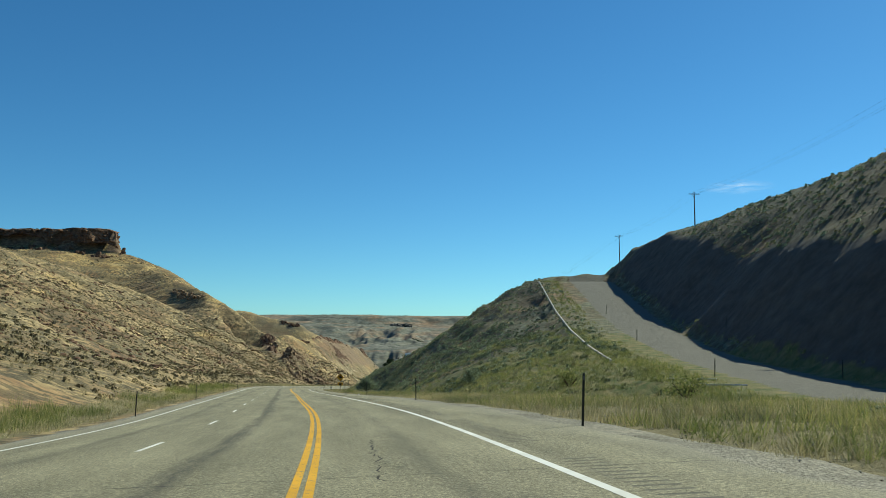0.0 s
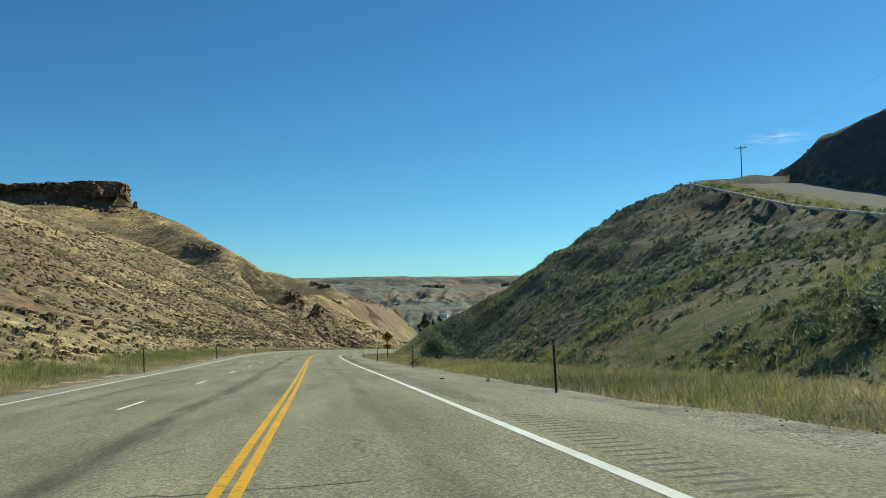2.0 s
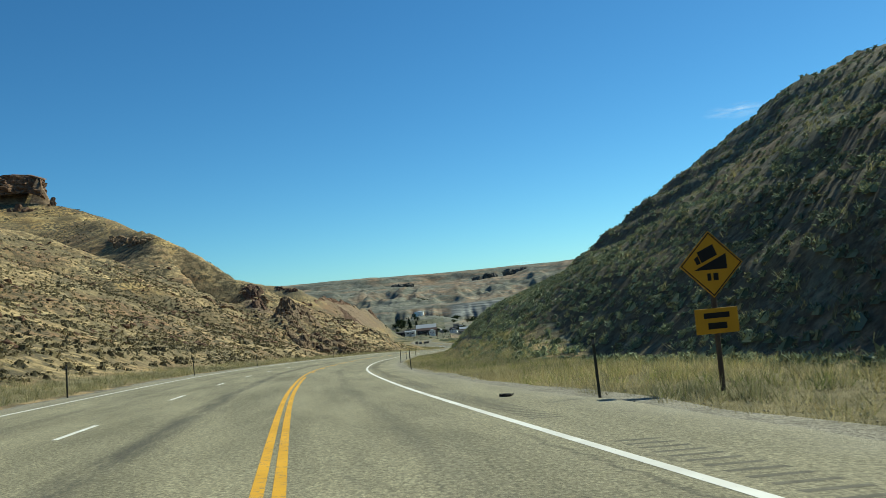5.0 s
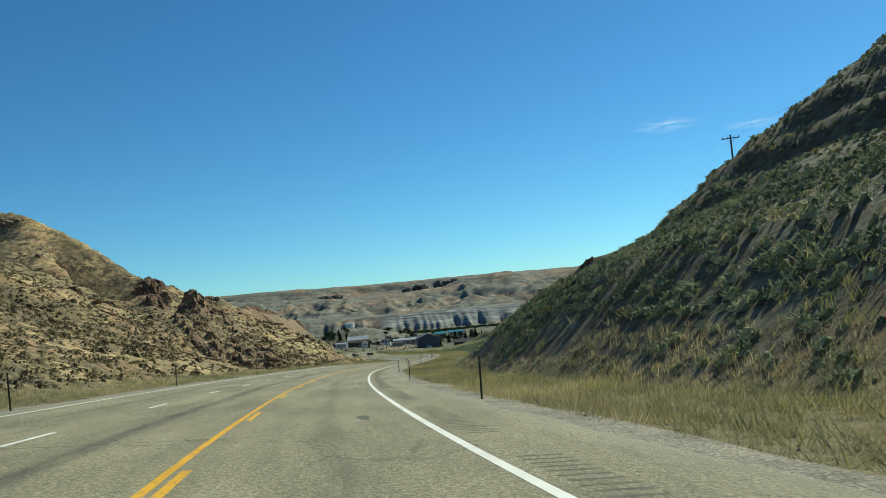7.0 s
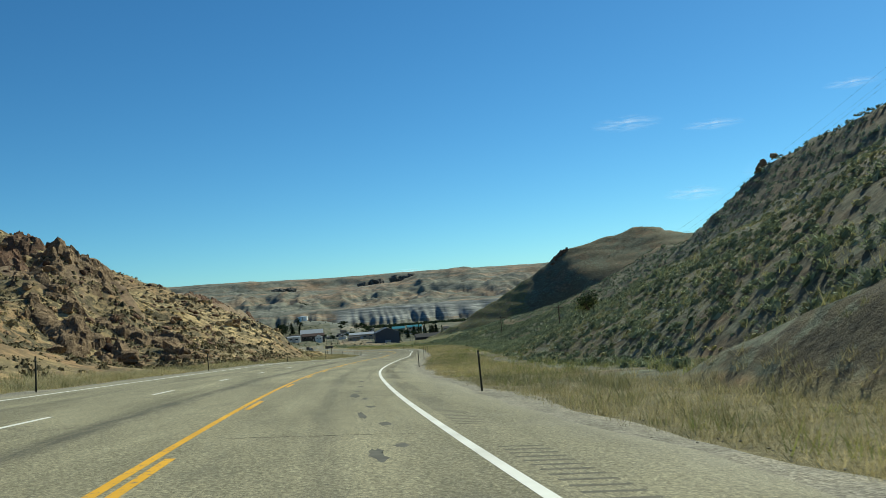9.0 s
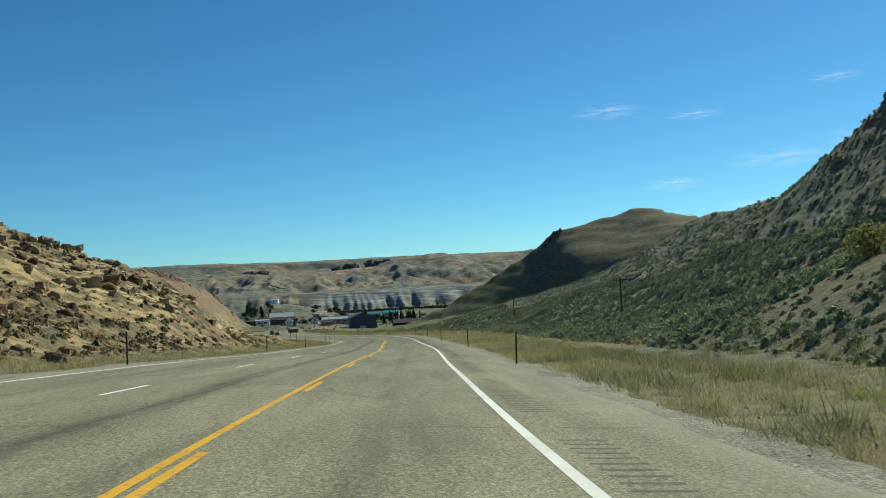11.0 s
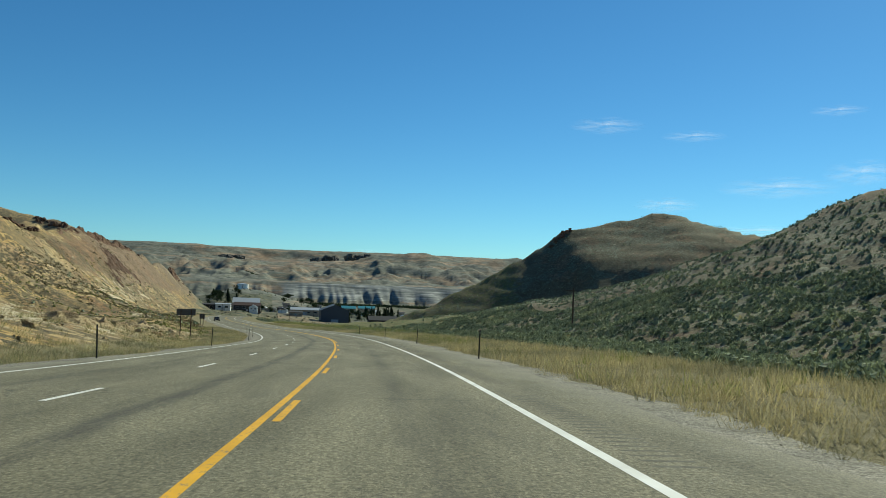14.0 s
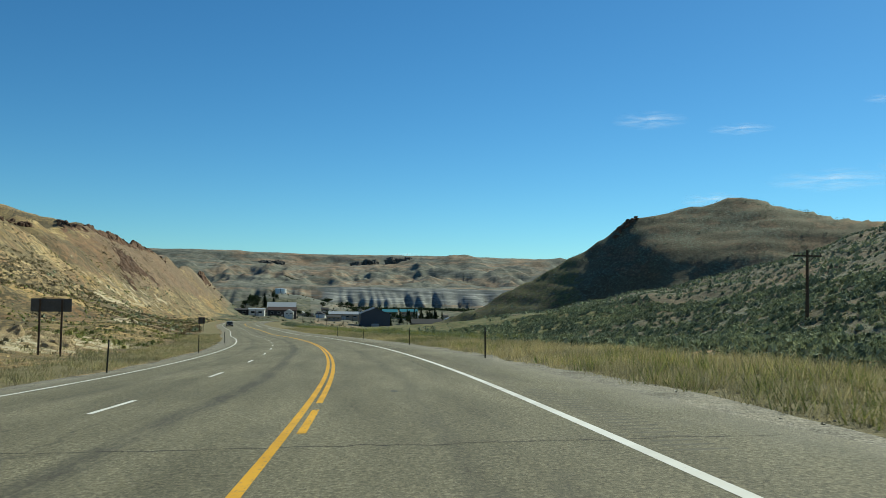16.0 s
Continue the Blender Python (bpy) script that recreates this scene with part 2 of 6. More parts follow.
def road_material():
    """Old sun-bleached asphalt. UV: metres across and metres along."""
    m, t, b = material("asphalt", 0.88)
    uv = t.nodes.new("ShaderNodeTexCoord").outputs["UV"]
    sep = t.nodes.new("ShaderNodeSeparateXYZ")
    t.links.new(uv, sep.inputs[0])
    across, along = sep.outputs[0], sep.outputs[1]
    fine = ramp(t, noise_of(t, 15.0, 8, 0.85, uv), [(0.36, (0.102, 0.094, 0.064)), (0.5, (0.218, 0.203, 0.14)), (0.64, (0.342, 0.32, 0.227))])
    chips = t.nodes.new("ShaderNodeTexVoronoi")
    chips.inputs["Scale"].default_value = 46.0
    t.links.new(uv, chips.inputs["Vector"])
    chip = t.nodes.new("ShaderNodeSeparateColor")
    t.links.new(chips.outputs["Color"], chip.inputs[0])
    fine = mix(t, 1.0, fine, ramp(t, chip.outputs[0], [(0.0, (0.58, 0.58, 0.58)), (0.6, (1.0, 1.0, 0.99)), (1.0, (1.5, 1.48, 1.44))]), "MULTIPLY")
    patch = ramp(t, noise_of(t, 1.0, 6, 0.6, stretched(t, (0.7, 0.1, 1), "UV")), [(0.3, (0.66, 0.66, 0.64)), (0.7, (1.22, 1.21, 1.18))])
    tone = mix(t, 1.0, fine, patch, "MULTIPLY")
    older = ramp(t, sums(t, "MULTIPLY", along, 0.001), [(0.33, (1.2, 1.2, 1.18)), (0.44, (0.86, 0.86, 0.85))])
    tone = mix(t, 1.0, tone, older, "MULTIPLY")
    # oil-dark middle and polished wheel tracks of each lane
    wander = sums(t, "MULTIPLY", sums(t, "SUBTRACT", noise_of(t, 1.0, 4, 0.5, stretched(t, (0.0, 0.06, 1), "UV")), 0.5), 0.9)
    shifted = sums(t, "ADD", across, wander)
    for middle, half, depth in ((-1.95, 0.36, 0.68), (-5.5, 0.3, 0.35), (1.85, 0.3, 0.3)):
        gap = sums(t, "ABSOLUTE", sums(t, "SUBTRACT", shifted, middle), 0.0)
        inside = ramp(t, sums(t, "DIVIDE", gap, half), [(0.25, 1.0), (1.0, 0.0)])
        ragged = ramp(t, noise_of(t, 1.0, 7, 0.75, stretched(t, (2.6, 0.28, 1), "UV")), [(0.33, 0.0), (0.55, 1.0)])
        tone = mix(t, sums(t, "MULTIPLY", sums(t, "MULTIPLY", inside, ragged), depth), tone, (0.05, 0.048, 0.042))
    # cracks: a few across the whole road, and a loose net
    warp = sums(t, "MULTIPLY", noise_of(t, 0.9, 6, 0.6, uv), 0.5)
    across_cracks = sums(t, "ABSOLUTE", sums(t, "SUBTRACT", sums(t, "FRACT", sums(t, "DIVIDE", sums(t, "ADD", along, warp), 23.7), 0.0), 0.5), 0.0)
    line = ramp(t, sums(t, "MULTIPLY", across_cracks, 23.7), [(0.012, 1.0), (0.04, 0.0)])
    broken = ramp(t, noise_of(t, 0.35, 3, 0.6, uv), [(0.42, 0.0), (0.5, 1.0)])
    tone = mix(t, sums(t, "MULTIPLY", sums(t, "MULTIPLY", line, broken), 0.8), tone, (0.04, 0.038, 0.034))
    net = t.nodes.new("ShaderNodeTexVoronoi")
    net.feature = "DISTANCE_TO_EDGE"
    net.inputs["Scale"].default_value = 1.0
    spread = t.nodes.new("ShaderNodeVectorMath")
    t.links.new(stretched(t, (0.42, 0.13, 1), "UV"), spread.inputs[0])
    wobble = node(t, "ShaderNodeTexNoise", Scale=1.3, Detail=5.0)
    t.links.new(uv, wobble.inputs["Vector"])
    scaled = t.nodes.new("ShaderNodeVectorMath")
    scaled.operation = "SCALE"
    scaled.inputs["Scale"].default_value = 0.25
    t.links.new(wobble.outputs["Color"], scaled.inputs[0])
    t.links.new(scaled.outputs[0], spread.inputs[1])
    t.links.new(spread.outputs[0], net.inputs["Vector"])
    fissure = ramp(t, net.outputs["Distance"], [(0.006, 1.0), (0.016, 0.0)])
    some = ramp(t, noise_of(t, 0.11, 3, 0.6, uv), [(0.56, 0.0), (0.64, 1.0)])
    tone = mix(t, sums(t, "MULTIPLY", sums(t, "MULTIPLY", fissure, some), 0.4), tone, (0.045, 0.042, 0.038))
    # a ragged crack beside the edge line, and stains in the lanes
    wobbly = sums(t, "MULTIPLY", sums(t, "SUBTRACT", noise_of(t, 1.0, 8, 0.7, stretched(t, (0.0, 0.5, 1), "UV")), 0.5), 1.1)
    gap = sums(t, "ABSOLUTE", sums(t, "SUBTRACT", sums(t, "ADD", across, wobbly), 3.15), 0.0)
    thin = ramp(t, gap, [(0.02, 1.0), (0.06, 0.0)])
    where = ramp(t, noise_of(t, 1.0, 3, 0.6, stretched(t, (0.02, 0.03, 1), "UV")), [(0.54, 0.0), (0.6, 1.0)])
    tone = mix(t, sums(t, "MULTIPLY", sums(t, "MULTIPLY", thin, where), 0.45), tone, (0.045, 0.042, 0.036))
    stain = ramp(t, noise_of(t, 1.0, 7, 0.7, stretched(t, (0.9, 0.16, 1), "UV")), [(0.58, 0.0), (0.68, 1.0)])
    tone = mix(t, sums(t, "MULTIPLY", stain, 0.35), tone, (0.08, 0.076, 0.06))
    # dust near the edges
    dust = ramp(t, sums(t, "MULTIPLY", sums(t, "ADD", sums(t, "ABSOLUTE", sums(t, "ADD", across, 1.0), 0.0), sums(t, "MULTIPLY", noise_of(t, 0.6, 6, 0.65, uv), 2.4)), 0.1), [(0.72, 0.0), (0.92, 1.0)])
    tone = mix(t, sums(t, "MULTIPLY", dust, 0.55), tone, (0.34, 0.32, 0.26))
    t.links.new(tone, b.inputs["Base Color"])
    bump(t, b, noise_of(t, 38.0, 4, 0.75, uv), 0.8, 0.014)
    return m


def paint(name, colour, wear):
    """Road paint, worn through to the asphalt in specks."""
    m, t, b = material(name, 0.75)
    uv = t.nodes.new("ShaderNodeTexCoord").outputs["Object"]
    specks = ramp(t, noise_of(t, 9.0, 7, 0.8, uv), [(wear - 0.05, (0.17, 0.165, 0.145)), (wear + 0.03, colour)])
    grime = ramp(t, noise_of(t, 0.7, 5, 0.6, uv), [(0.35, (0.8, 0.79, 0.77)), (0.65, (1.0, 1.0, 1.0))])
    t.links.new(mix(t, 1.0, specks, grime, "MULTIPLY"), b.inputs["Base Color"])
    return m


def gravel_material():
    """Loose roadside gravel: grey stones of several tones, with dusty and with weedy patches."""
    m, t, b = material("roadside_gravel", 0.95)
    cells = t.nodes.new("ShaderNodeTexVoronoi")
    cells.inputs["Scale"].default_value = 22.0
    t.links.new(t.nodes.new("ShaderNodeTexCoord").outputs["Object"], cells.inputs["Vector"])
    grey = t.nodes.new("ShaderNodeSeparateColor")
    t.links.new(cells.outputs["Color"], grey.inputs[0])
    stones = ramp(t, grey.outputs[0], [(0.0, (0.15, 0.138, 0.108)), (0.5, (0.23, 0.214, 0.168)), (1.0, (0.34, 0.318, 0.254))])
    patchy = ramp(t, noise_of(t, 0.55, 6, 0.65), [(0.34, (0.7, 0.69, 0.66)), (0.5, (1.0, 1.0, 1.0)), (0.66, (1.22, 1.2, 1.16))])
    t.links.new(mix(t, 1.0, stones, patchy, "MULTIPLY"), b.inputs["Base Color"])
    bump(t, b, cells.outputs["Distance"], 0.8, 0.03)
    return m


CLOUD = cloud_material()
GROUND = ground_material()
ASPHALT = road_material()
WHITE = paint("white_road_paint", (0.78, 0.78, 0.73), 0.34)
YELLOW = paint("yellow_road_paint", (0.74, 0.40, 0.025), 0.42)
GROOVE = plain("groove_asphalt", (0.125, 0.118, 0.09), 0.95, vary=0.3, scale=8.0)
CRACK = plain("open_crack", (0.045, 0.042, 0.036), 0.95, vary=0.3, scale=6.0)
STAIN = plain("oily_asphalt", (0.105, 0.1, 0.08), 0.85, vary=0.35, scale=5.0)
GRAVEL = gravel_material()
SAGE = leafy("sagebrush_leaves", [(0.085, 0.11, 0.066), (0.175, 0.215, 0.135), (0.285, 0.34, 0.22), (0.42, 0.475, 0.335)], thinness=0.2)
DRYBRUSH = leafy("dry_brush_leaves", [(0.075, 0.062, 0.036), (0.14, 0.118, 0.066), (0.22, 0.183, 0.10), (0.31, 0.255, 0.145)], thinness=0.12)
STRAW = leafy("straw_grass", [(0.232, 0.202, 0.112), (0.352, 0.316, 0.178), (0.452, 0.408, 0.25), (0.555, 0.498, 0.338)])
GREENGRASS = leafy("green_grass", [(0.115, 0.15, 0.045), (0.195, 0.235, 0.08), (0.30, 0.315, 0.12), (0.42, 0.385, 0.185)])
DARKBRUSH = leafy("dark_brush_leaves", [(0.05, 0.044, 0.027), (0.09, 0.08, 0.046), (0.14, 0.122, 0.07), (0.21, 0.18, 0.105)], thinness=0.1)
OLIVE = leafy("olive_grass", [(0.16, 0.165, 0.082), (0.27, 0.27, 0.14), (0.38, 0.37, 0.205), (0.49, 0.46, 0.27)], thinness=0.28)
SHRUB = leafy("willow_leaves", [(0.08, 0.115, 0.07), (0.16, 0.21, 0.14), (0.26, 0.32, 0.23), (0.37, 0.43, 0.33)])
DARKLEAF = leafy("dark_foliage", [(0.012, 0.022, 0.010), (0.025, 0.042, 0.018), (0.045, 0.065, 0.028)])
BARK = plain("bark", (0.10, 0.075, 0.05), 0.95, vary=0.3)
ROCK = stone("brown_rock", (0.165, 0.112, 0.066), (0.46, 0.33, 0.2), 0.5)
DARKROCK = stone("dark_caprock", (0.085, 0.054, 0.037), (0.25, 0.15, 0.095), 0.3)
# dark rock with distance haze put into its colour as a paler grey
FARROCK = stone("far_rock", (0.085, 0.08, 0.075), (0.17, 0.15, 0.125), 0.03)
OCHREROCK = stone("ochre_rock", (0.34, 0.25, 0.13), (0.62, 0.50, 0.30), 0.8)
POST = plain("dark_steel_post", (0.035, 0.04, 0.032), 0.6, 0.3)
POLEWOOD = plain("weathered_pole_wood", (0.085, 0.066, 0.05), 0.9, vary=0.3)
WIRE = plain("dull_wire", (0.05, 0.05, 0.05), 0.5, 0.6)
CONCRETE = plain("pale_concrete", (0.62, 0.60, 0.54), 0.85, vary=0.12, scale=1.2)
SIGNYELLOW = plain("sign_yellow", (0.58, 0.30, 0.02), 0.45, vary=0.06)
SIGNBLACK = plain("sign_black", (0.012, 0.012, 0.012), 0.5)
SIGNBACK = plain("bare_aluminium", (0.10, 0.105, 0.11), 0.5, 0.4)
METALGREY = plain("grey_metal_siding", (0.085, 0.095, 0.11), 0.6, 0.1)
ROOFGREY = plain("pale_metal_roof", (0.42, 0.44, 0.45), 0.45, 0.2)
WALLWHITE = plain("white_siding", (0.74, 0.74, 0.71), 0.75)
WALLTAN = plain("tan_stucco", (0.38, 0.31, 0.23), 0.85)
WALLDARK = plain("dark_siding", (0.055, 0.052, 0.05), 0.8)
ROOFRED = plain("dark_red_roof", (0.075, 0.048, 0.043), 0.8)
ROOFDARK = plain("dark_shingle_roof", (0.06, 0.06, 0.062), 0.85)
TEAL = plain("teal_metal_roof", (0.05, 0.24, 0.29), 0.5, 0.1)
GLASSDARK = plain("dark_window_glass", (0.02, 0.025, 0.03), 0.15)
CARPAINT = plain("dark_car_paint", (0.02, 0.022, 0.026), 0.3, 0.3, vary=0.05)
RUBBER = plain("tyre_rubber", (0.02, 0.02, 0.02), 0.9)
CHROME = plain("wheel_alloy", (0.45, 0.45, 0.46), 0.35, 0.9)
LAMPRED = plain("red_lamp_lens", (0.35, 0.02, 0.015), 0.3)
LAMPCLEAR = plain("headlamp_lens", (0.7, 0.7, 0.68), 0.15)

# ---------------------------------------------------------------- road line
KY = [-200, -60, 0, 30, 60, 90, 120, 150, 180, 210, 240, 270, 300, 330, 360, 390, 420, 450, 480, 510, 540, 570, 600, 640, 700, 760, 830, 900, 1000, 1150, 5000]
KX = [12.0, 4.2, -0.44, -4.43, -9.85, -15.3, -20.91, -26.43, -31.56, -35.41, -37.3, -37.96, -37.59, -35.94, -32.29, -28.11, -24.91, -21.59, -18.99, -17.29, -17.12, -18.22, -20.65, -25.11, -31.0, -39.0, -44.0, -42.0, -30.0, -5.0, 0.0]
KZ = [10.0, 3.0, -0.07, -1.59, -3.12, -4.7, -6.29, -7.8, -9.36, -10.96, -12.6, -14.3, -16.0, -17.72, -19.34, -21.08, -22.73, -24.36, -25.98, -27.58, -29.1, -30.59, -31.99, -33.9, -36.3, -38.2, -40.3, -42.5, -48.5, -58.0, -60.0]
KC = [0.03, 0.04, 0.02, 0.044, 0.03, 0.001, -0.021, -0.041, -0.049, -0.06, -0.064, -0.068, -0.065, -0.066, -0.056, -0.032, -0.009, 0.014, 0.026, 0.043, 0.048, 0.041, 0.037, 0.035, 0.03, 0.0, 0.0, 0.0, 0.0, 0.0, 0.0]


def smooth_curve(xs, ys):
    """A cubic through knots, sampled every 2 m."""
    xs, ys = np.array(xs, float), np.array(ys, float)
    slope = np.gradient(ys, xs)
    at = np.arange(xs[0], 1200, 2.0)
    i = np.clip(np.searchsorted(xs, at) - 1, 0, len(xs) - 2)
    w = xs[i + 1] - xs[i]
    u = (at - xs[i]) / w
    val = (ys[i] * (1 + 2 * u) * (1 - u) ** 2 + slope[i] * w * u * (1 - u) ** 2 + ys[i + 1] * u * u * (3 - 2 * u) + slope[i + 1] * w * u * u * (u - 1))
    at, val = np.append(at, xs[-1]), np.append(val, ys[-1])
    return lambda y: np.interp(y, at, val)


road_x, road_z, road_c = smooth_curve(KY, KX), smooth_curve(KY, KZ), smooth_curve(KY, KC)


def road_side(y):
    """Unit vector to the right of the road, flat."""
    dx = (road_x(y + 3.0) - road_x(y - 3.0)) / 6.0
    n = np.sqrt(1 + dx * dx)
    return 1 / n, -dx / n


def on_road(y, d, lift=0.0):
    """The place d metres to the right of the centre line."""
    sx, sy = road_side(y)
    return np.stack([road_x(y) + sx * d, y + sy * d, road_z(y) + road_c(y) * d + lift], -1)


# ---------------------------------------------------------------- land form
def lattice(x, y, size, seed):
    """Smooth value noise between -1 and 1."""
    def h(i, j):
        v = np.sin(i * 127.1 + j * 311.7 + seed * 74.7) * 43758.5453
        return 2 * (v - np.floor(v)) - 1
    u, v = x / size, y / size
    i, j = np.floor(u), np.floor(v)
    fu, fv = u - i, v - j
    fu, fv = fu * fu * (3 - 2 * fu), fv * fv * (3 - 2 * fv)
    return (h(i, j) * (1 - fu) + h(i + 1, j) * fu) * (1 - fv) + (h(i, j + 1) * (1 - fu) + h(i + 1, j + 1) * fu) * fv


def rough_land(x, y, size, octaves, seed):
    total, amp = 0.0, 1.0
    for k in range(octaves):
        total = total + amp * lattice(x, y, size / 2 ** k, seed + k)
        amp *= 0.55
    return total


def ridge(x, y, spine, near, far):
    """Height of a ridge with its crest along the spine; its sides fall off at the slopes near (towards -y) and far."""
    best = np.full(np.shape(x), -1e9)
    for (ax, ay, az), (bx, by, bz) in zip(spine, spine[1:]):
        ux, uy = bx - ax, by - ay
        k = np.clip(((x - ax) * ux + (y - ay) * uy) / (ux * ux + uy * uy), 0, 1)
        px, py = ax + k * ux, ay + k * uy
        side = ux * (y - py) - uy * (x - px)
        dist = np.hypot(x - px, y - py)
        fall = np.where(side * (1 if ux > 0 else -1) > 0, far, near)
        tall = az + k * (bz - az) - fall * dist
        best = np.maximum(best, tall)
    return best


def smooth_max(a, b, k):
    h = np.clip(0.5 + 0.5 * (a - b) / k, 0, 1)
    return b * (1 - h) + a * h + k * h * (1 - h)


# crests of the hills along the road: y, x, z
HILL_A = [(-150, 70, 29), (40, 59.3, 23.2), (85, 57.5, 24.4), (102, 57, 25.7), (150, 56, 24.6), (182, 51, 20.4), (197, 21.5, 16), (210, 22.5, 15.4), (235, 23.5, 16.4), (262, 25, 17.3), (295, 31, 19.6), (325, 38, 12.6), (355, 34.7, 3.4), (385, 16.6, -13.4), (410, 7.5, -21.7)]
HILL_B = [(360, 82, 18.6), (420, 76, 18.4), (470, 77, 14.4), (520, 86, 0.9), (562, 84, -2.4), (600, 88, -7), (640, 95, -10.5), (700, 93.4, -21), (740, 69.7, -32.5), (800, 44.8, -42.5)]
SPUR = [(-420, 640, 72), (-325, 610, 72.5), (-270, 602, 69), (-236, 600, 64), (-205, 575, 52), (-167, 520, 37.4), (-125, 453, 24.5), (-92, 440, 4.7), (-66, 420, -9.5), (-46, 410, -21)]
SHOULDER = [(-167, 520, 33), (-110, 490, 8), (-80, 478, -5.5), (-50, 470, -19)]
TAIL = [(-160, 600, 12), (-140, 700, 6.2), (-135, 800, 3.4), (-142, 900, 3.7), (-130, 1000, 0.2), (-127, 1150, -5.5), (-122, 1350, -19.5), (-97, 1450, -53)]
MESA = [(-520, 1320, 62), (-293, 1255, 40.5), (-216, 1249, 25), (-207, 1248, 14), (-186, 1246, -2)]
KNOB = [(50, 965, -46), (96, 975, -26), (131, 980, -8), (162, 981, 11), (168, 981, 18), (218, 985, 29), (251, 990, 38.5), (268, 990, 33), (288, 980, 24), (330, 900, 16), (420, 850, 20)]
TOE_A = [(60, 100, 150, 200, 250, 300, 340, 390), (15, 13.5, 16, 19, 16.5, 17.5, 16, 16)]
BULGE = [-0.45, 0.5]
# the escape ramp: y, left edge x, height
RAMP = [(40, 12.6, -1.9), (60, 13.2, -1.4), (75, 13.9, -0.7), (88, 14.5, 0.2), (109, 15.6, 2.2), (130, 16.6, 5.2), (150, 17.6, 8.8), (170, 18.6, 12.4), (176, 18.9, 13.0), (200, 20, 14), (240, 21, 15.5)]


def knots(y, rows, k):
    return np.interp(y, [r[0] for r in rows], [r[k] for r in rows])


def hill_side(y, d, bed, rows, toe, bulge):
    """A hillside that climbs from its toe beside the road to its crest."""
    span = np.maximum(knots(y, rows, 1) - road_x(y) - toe, 4)
    top = knots(y, rows, 2)
    u = np.clip((d - toe) / span, 0, 1.0)
    past = np.maximum(d - toe - span, 0)
    return bed + (top - bed) * u * (1 + bulge - bulge * u), past


def batter(x, y, toe, foot, upper):
    """The steep cut above the escape ramp, with the natural slope on top of it."""
    hx, hz = knots(y, HILL_A, 1), knots(y, HILL_A, 2)
    high = np.clip(hz - foot - 2, 1, 9.5)
    brow = toe + high / 1.14
    k = np.clip((x - brow) / np.maximum(hx - brow, 4), 0, 1)
    slope = foot + high + (hz - foot - high) * k * (1.15 - 0.15 * k)
    return np.where(x < brow, foot + 1.14 * (x - toe), np.where(x < np.maximum(hx, brow + 4), slope, np.maximum(upper, foot)))


def round_hill(x, y):
    """The round hill in the valley: a smooth crest, a lit upper slope, a steep dark band below it and a gentle foot."""
    wide = np.array([-25, 0, 25])
    crest = np.mean([np.interp(x + w * np.where((x > 155) & (x < 180), 0.1, 0.5), [k[0] for k in KNOB], [k[2] for k in KNOB]) for w in wide], 0)
    axis = np.mean([np.interp(x + w, [k[0] for k in KNOB], [k[1] for k in KNOB]) for w in wide], 0)
    off = axis - y + 6 * lattice(x, y * 0.3, 60, 87) * np.clip((axis - y) / 20, 0, 1)
    brow = np.interp(x, [60, 130, 220, 300], [16, 38, 62, 46]) + 9 * lattice(x, x * 0, 42, 88)
    drop = 0.43 * np.clip(off, 0, None) + 0.32 * np.clip(off - brow, 0, 20)
    low = np.interp(x, [-60, 50], [-60, 0]) - 0.45 * np.clip(x - 420, 0, None)
    return crest + low - np.where(off > 0, drop, -0.6 * off)


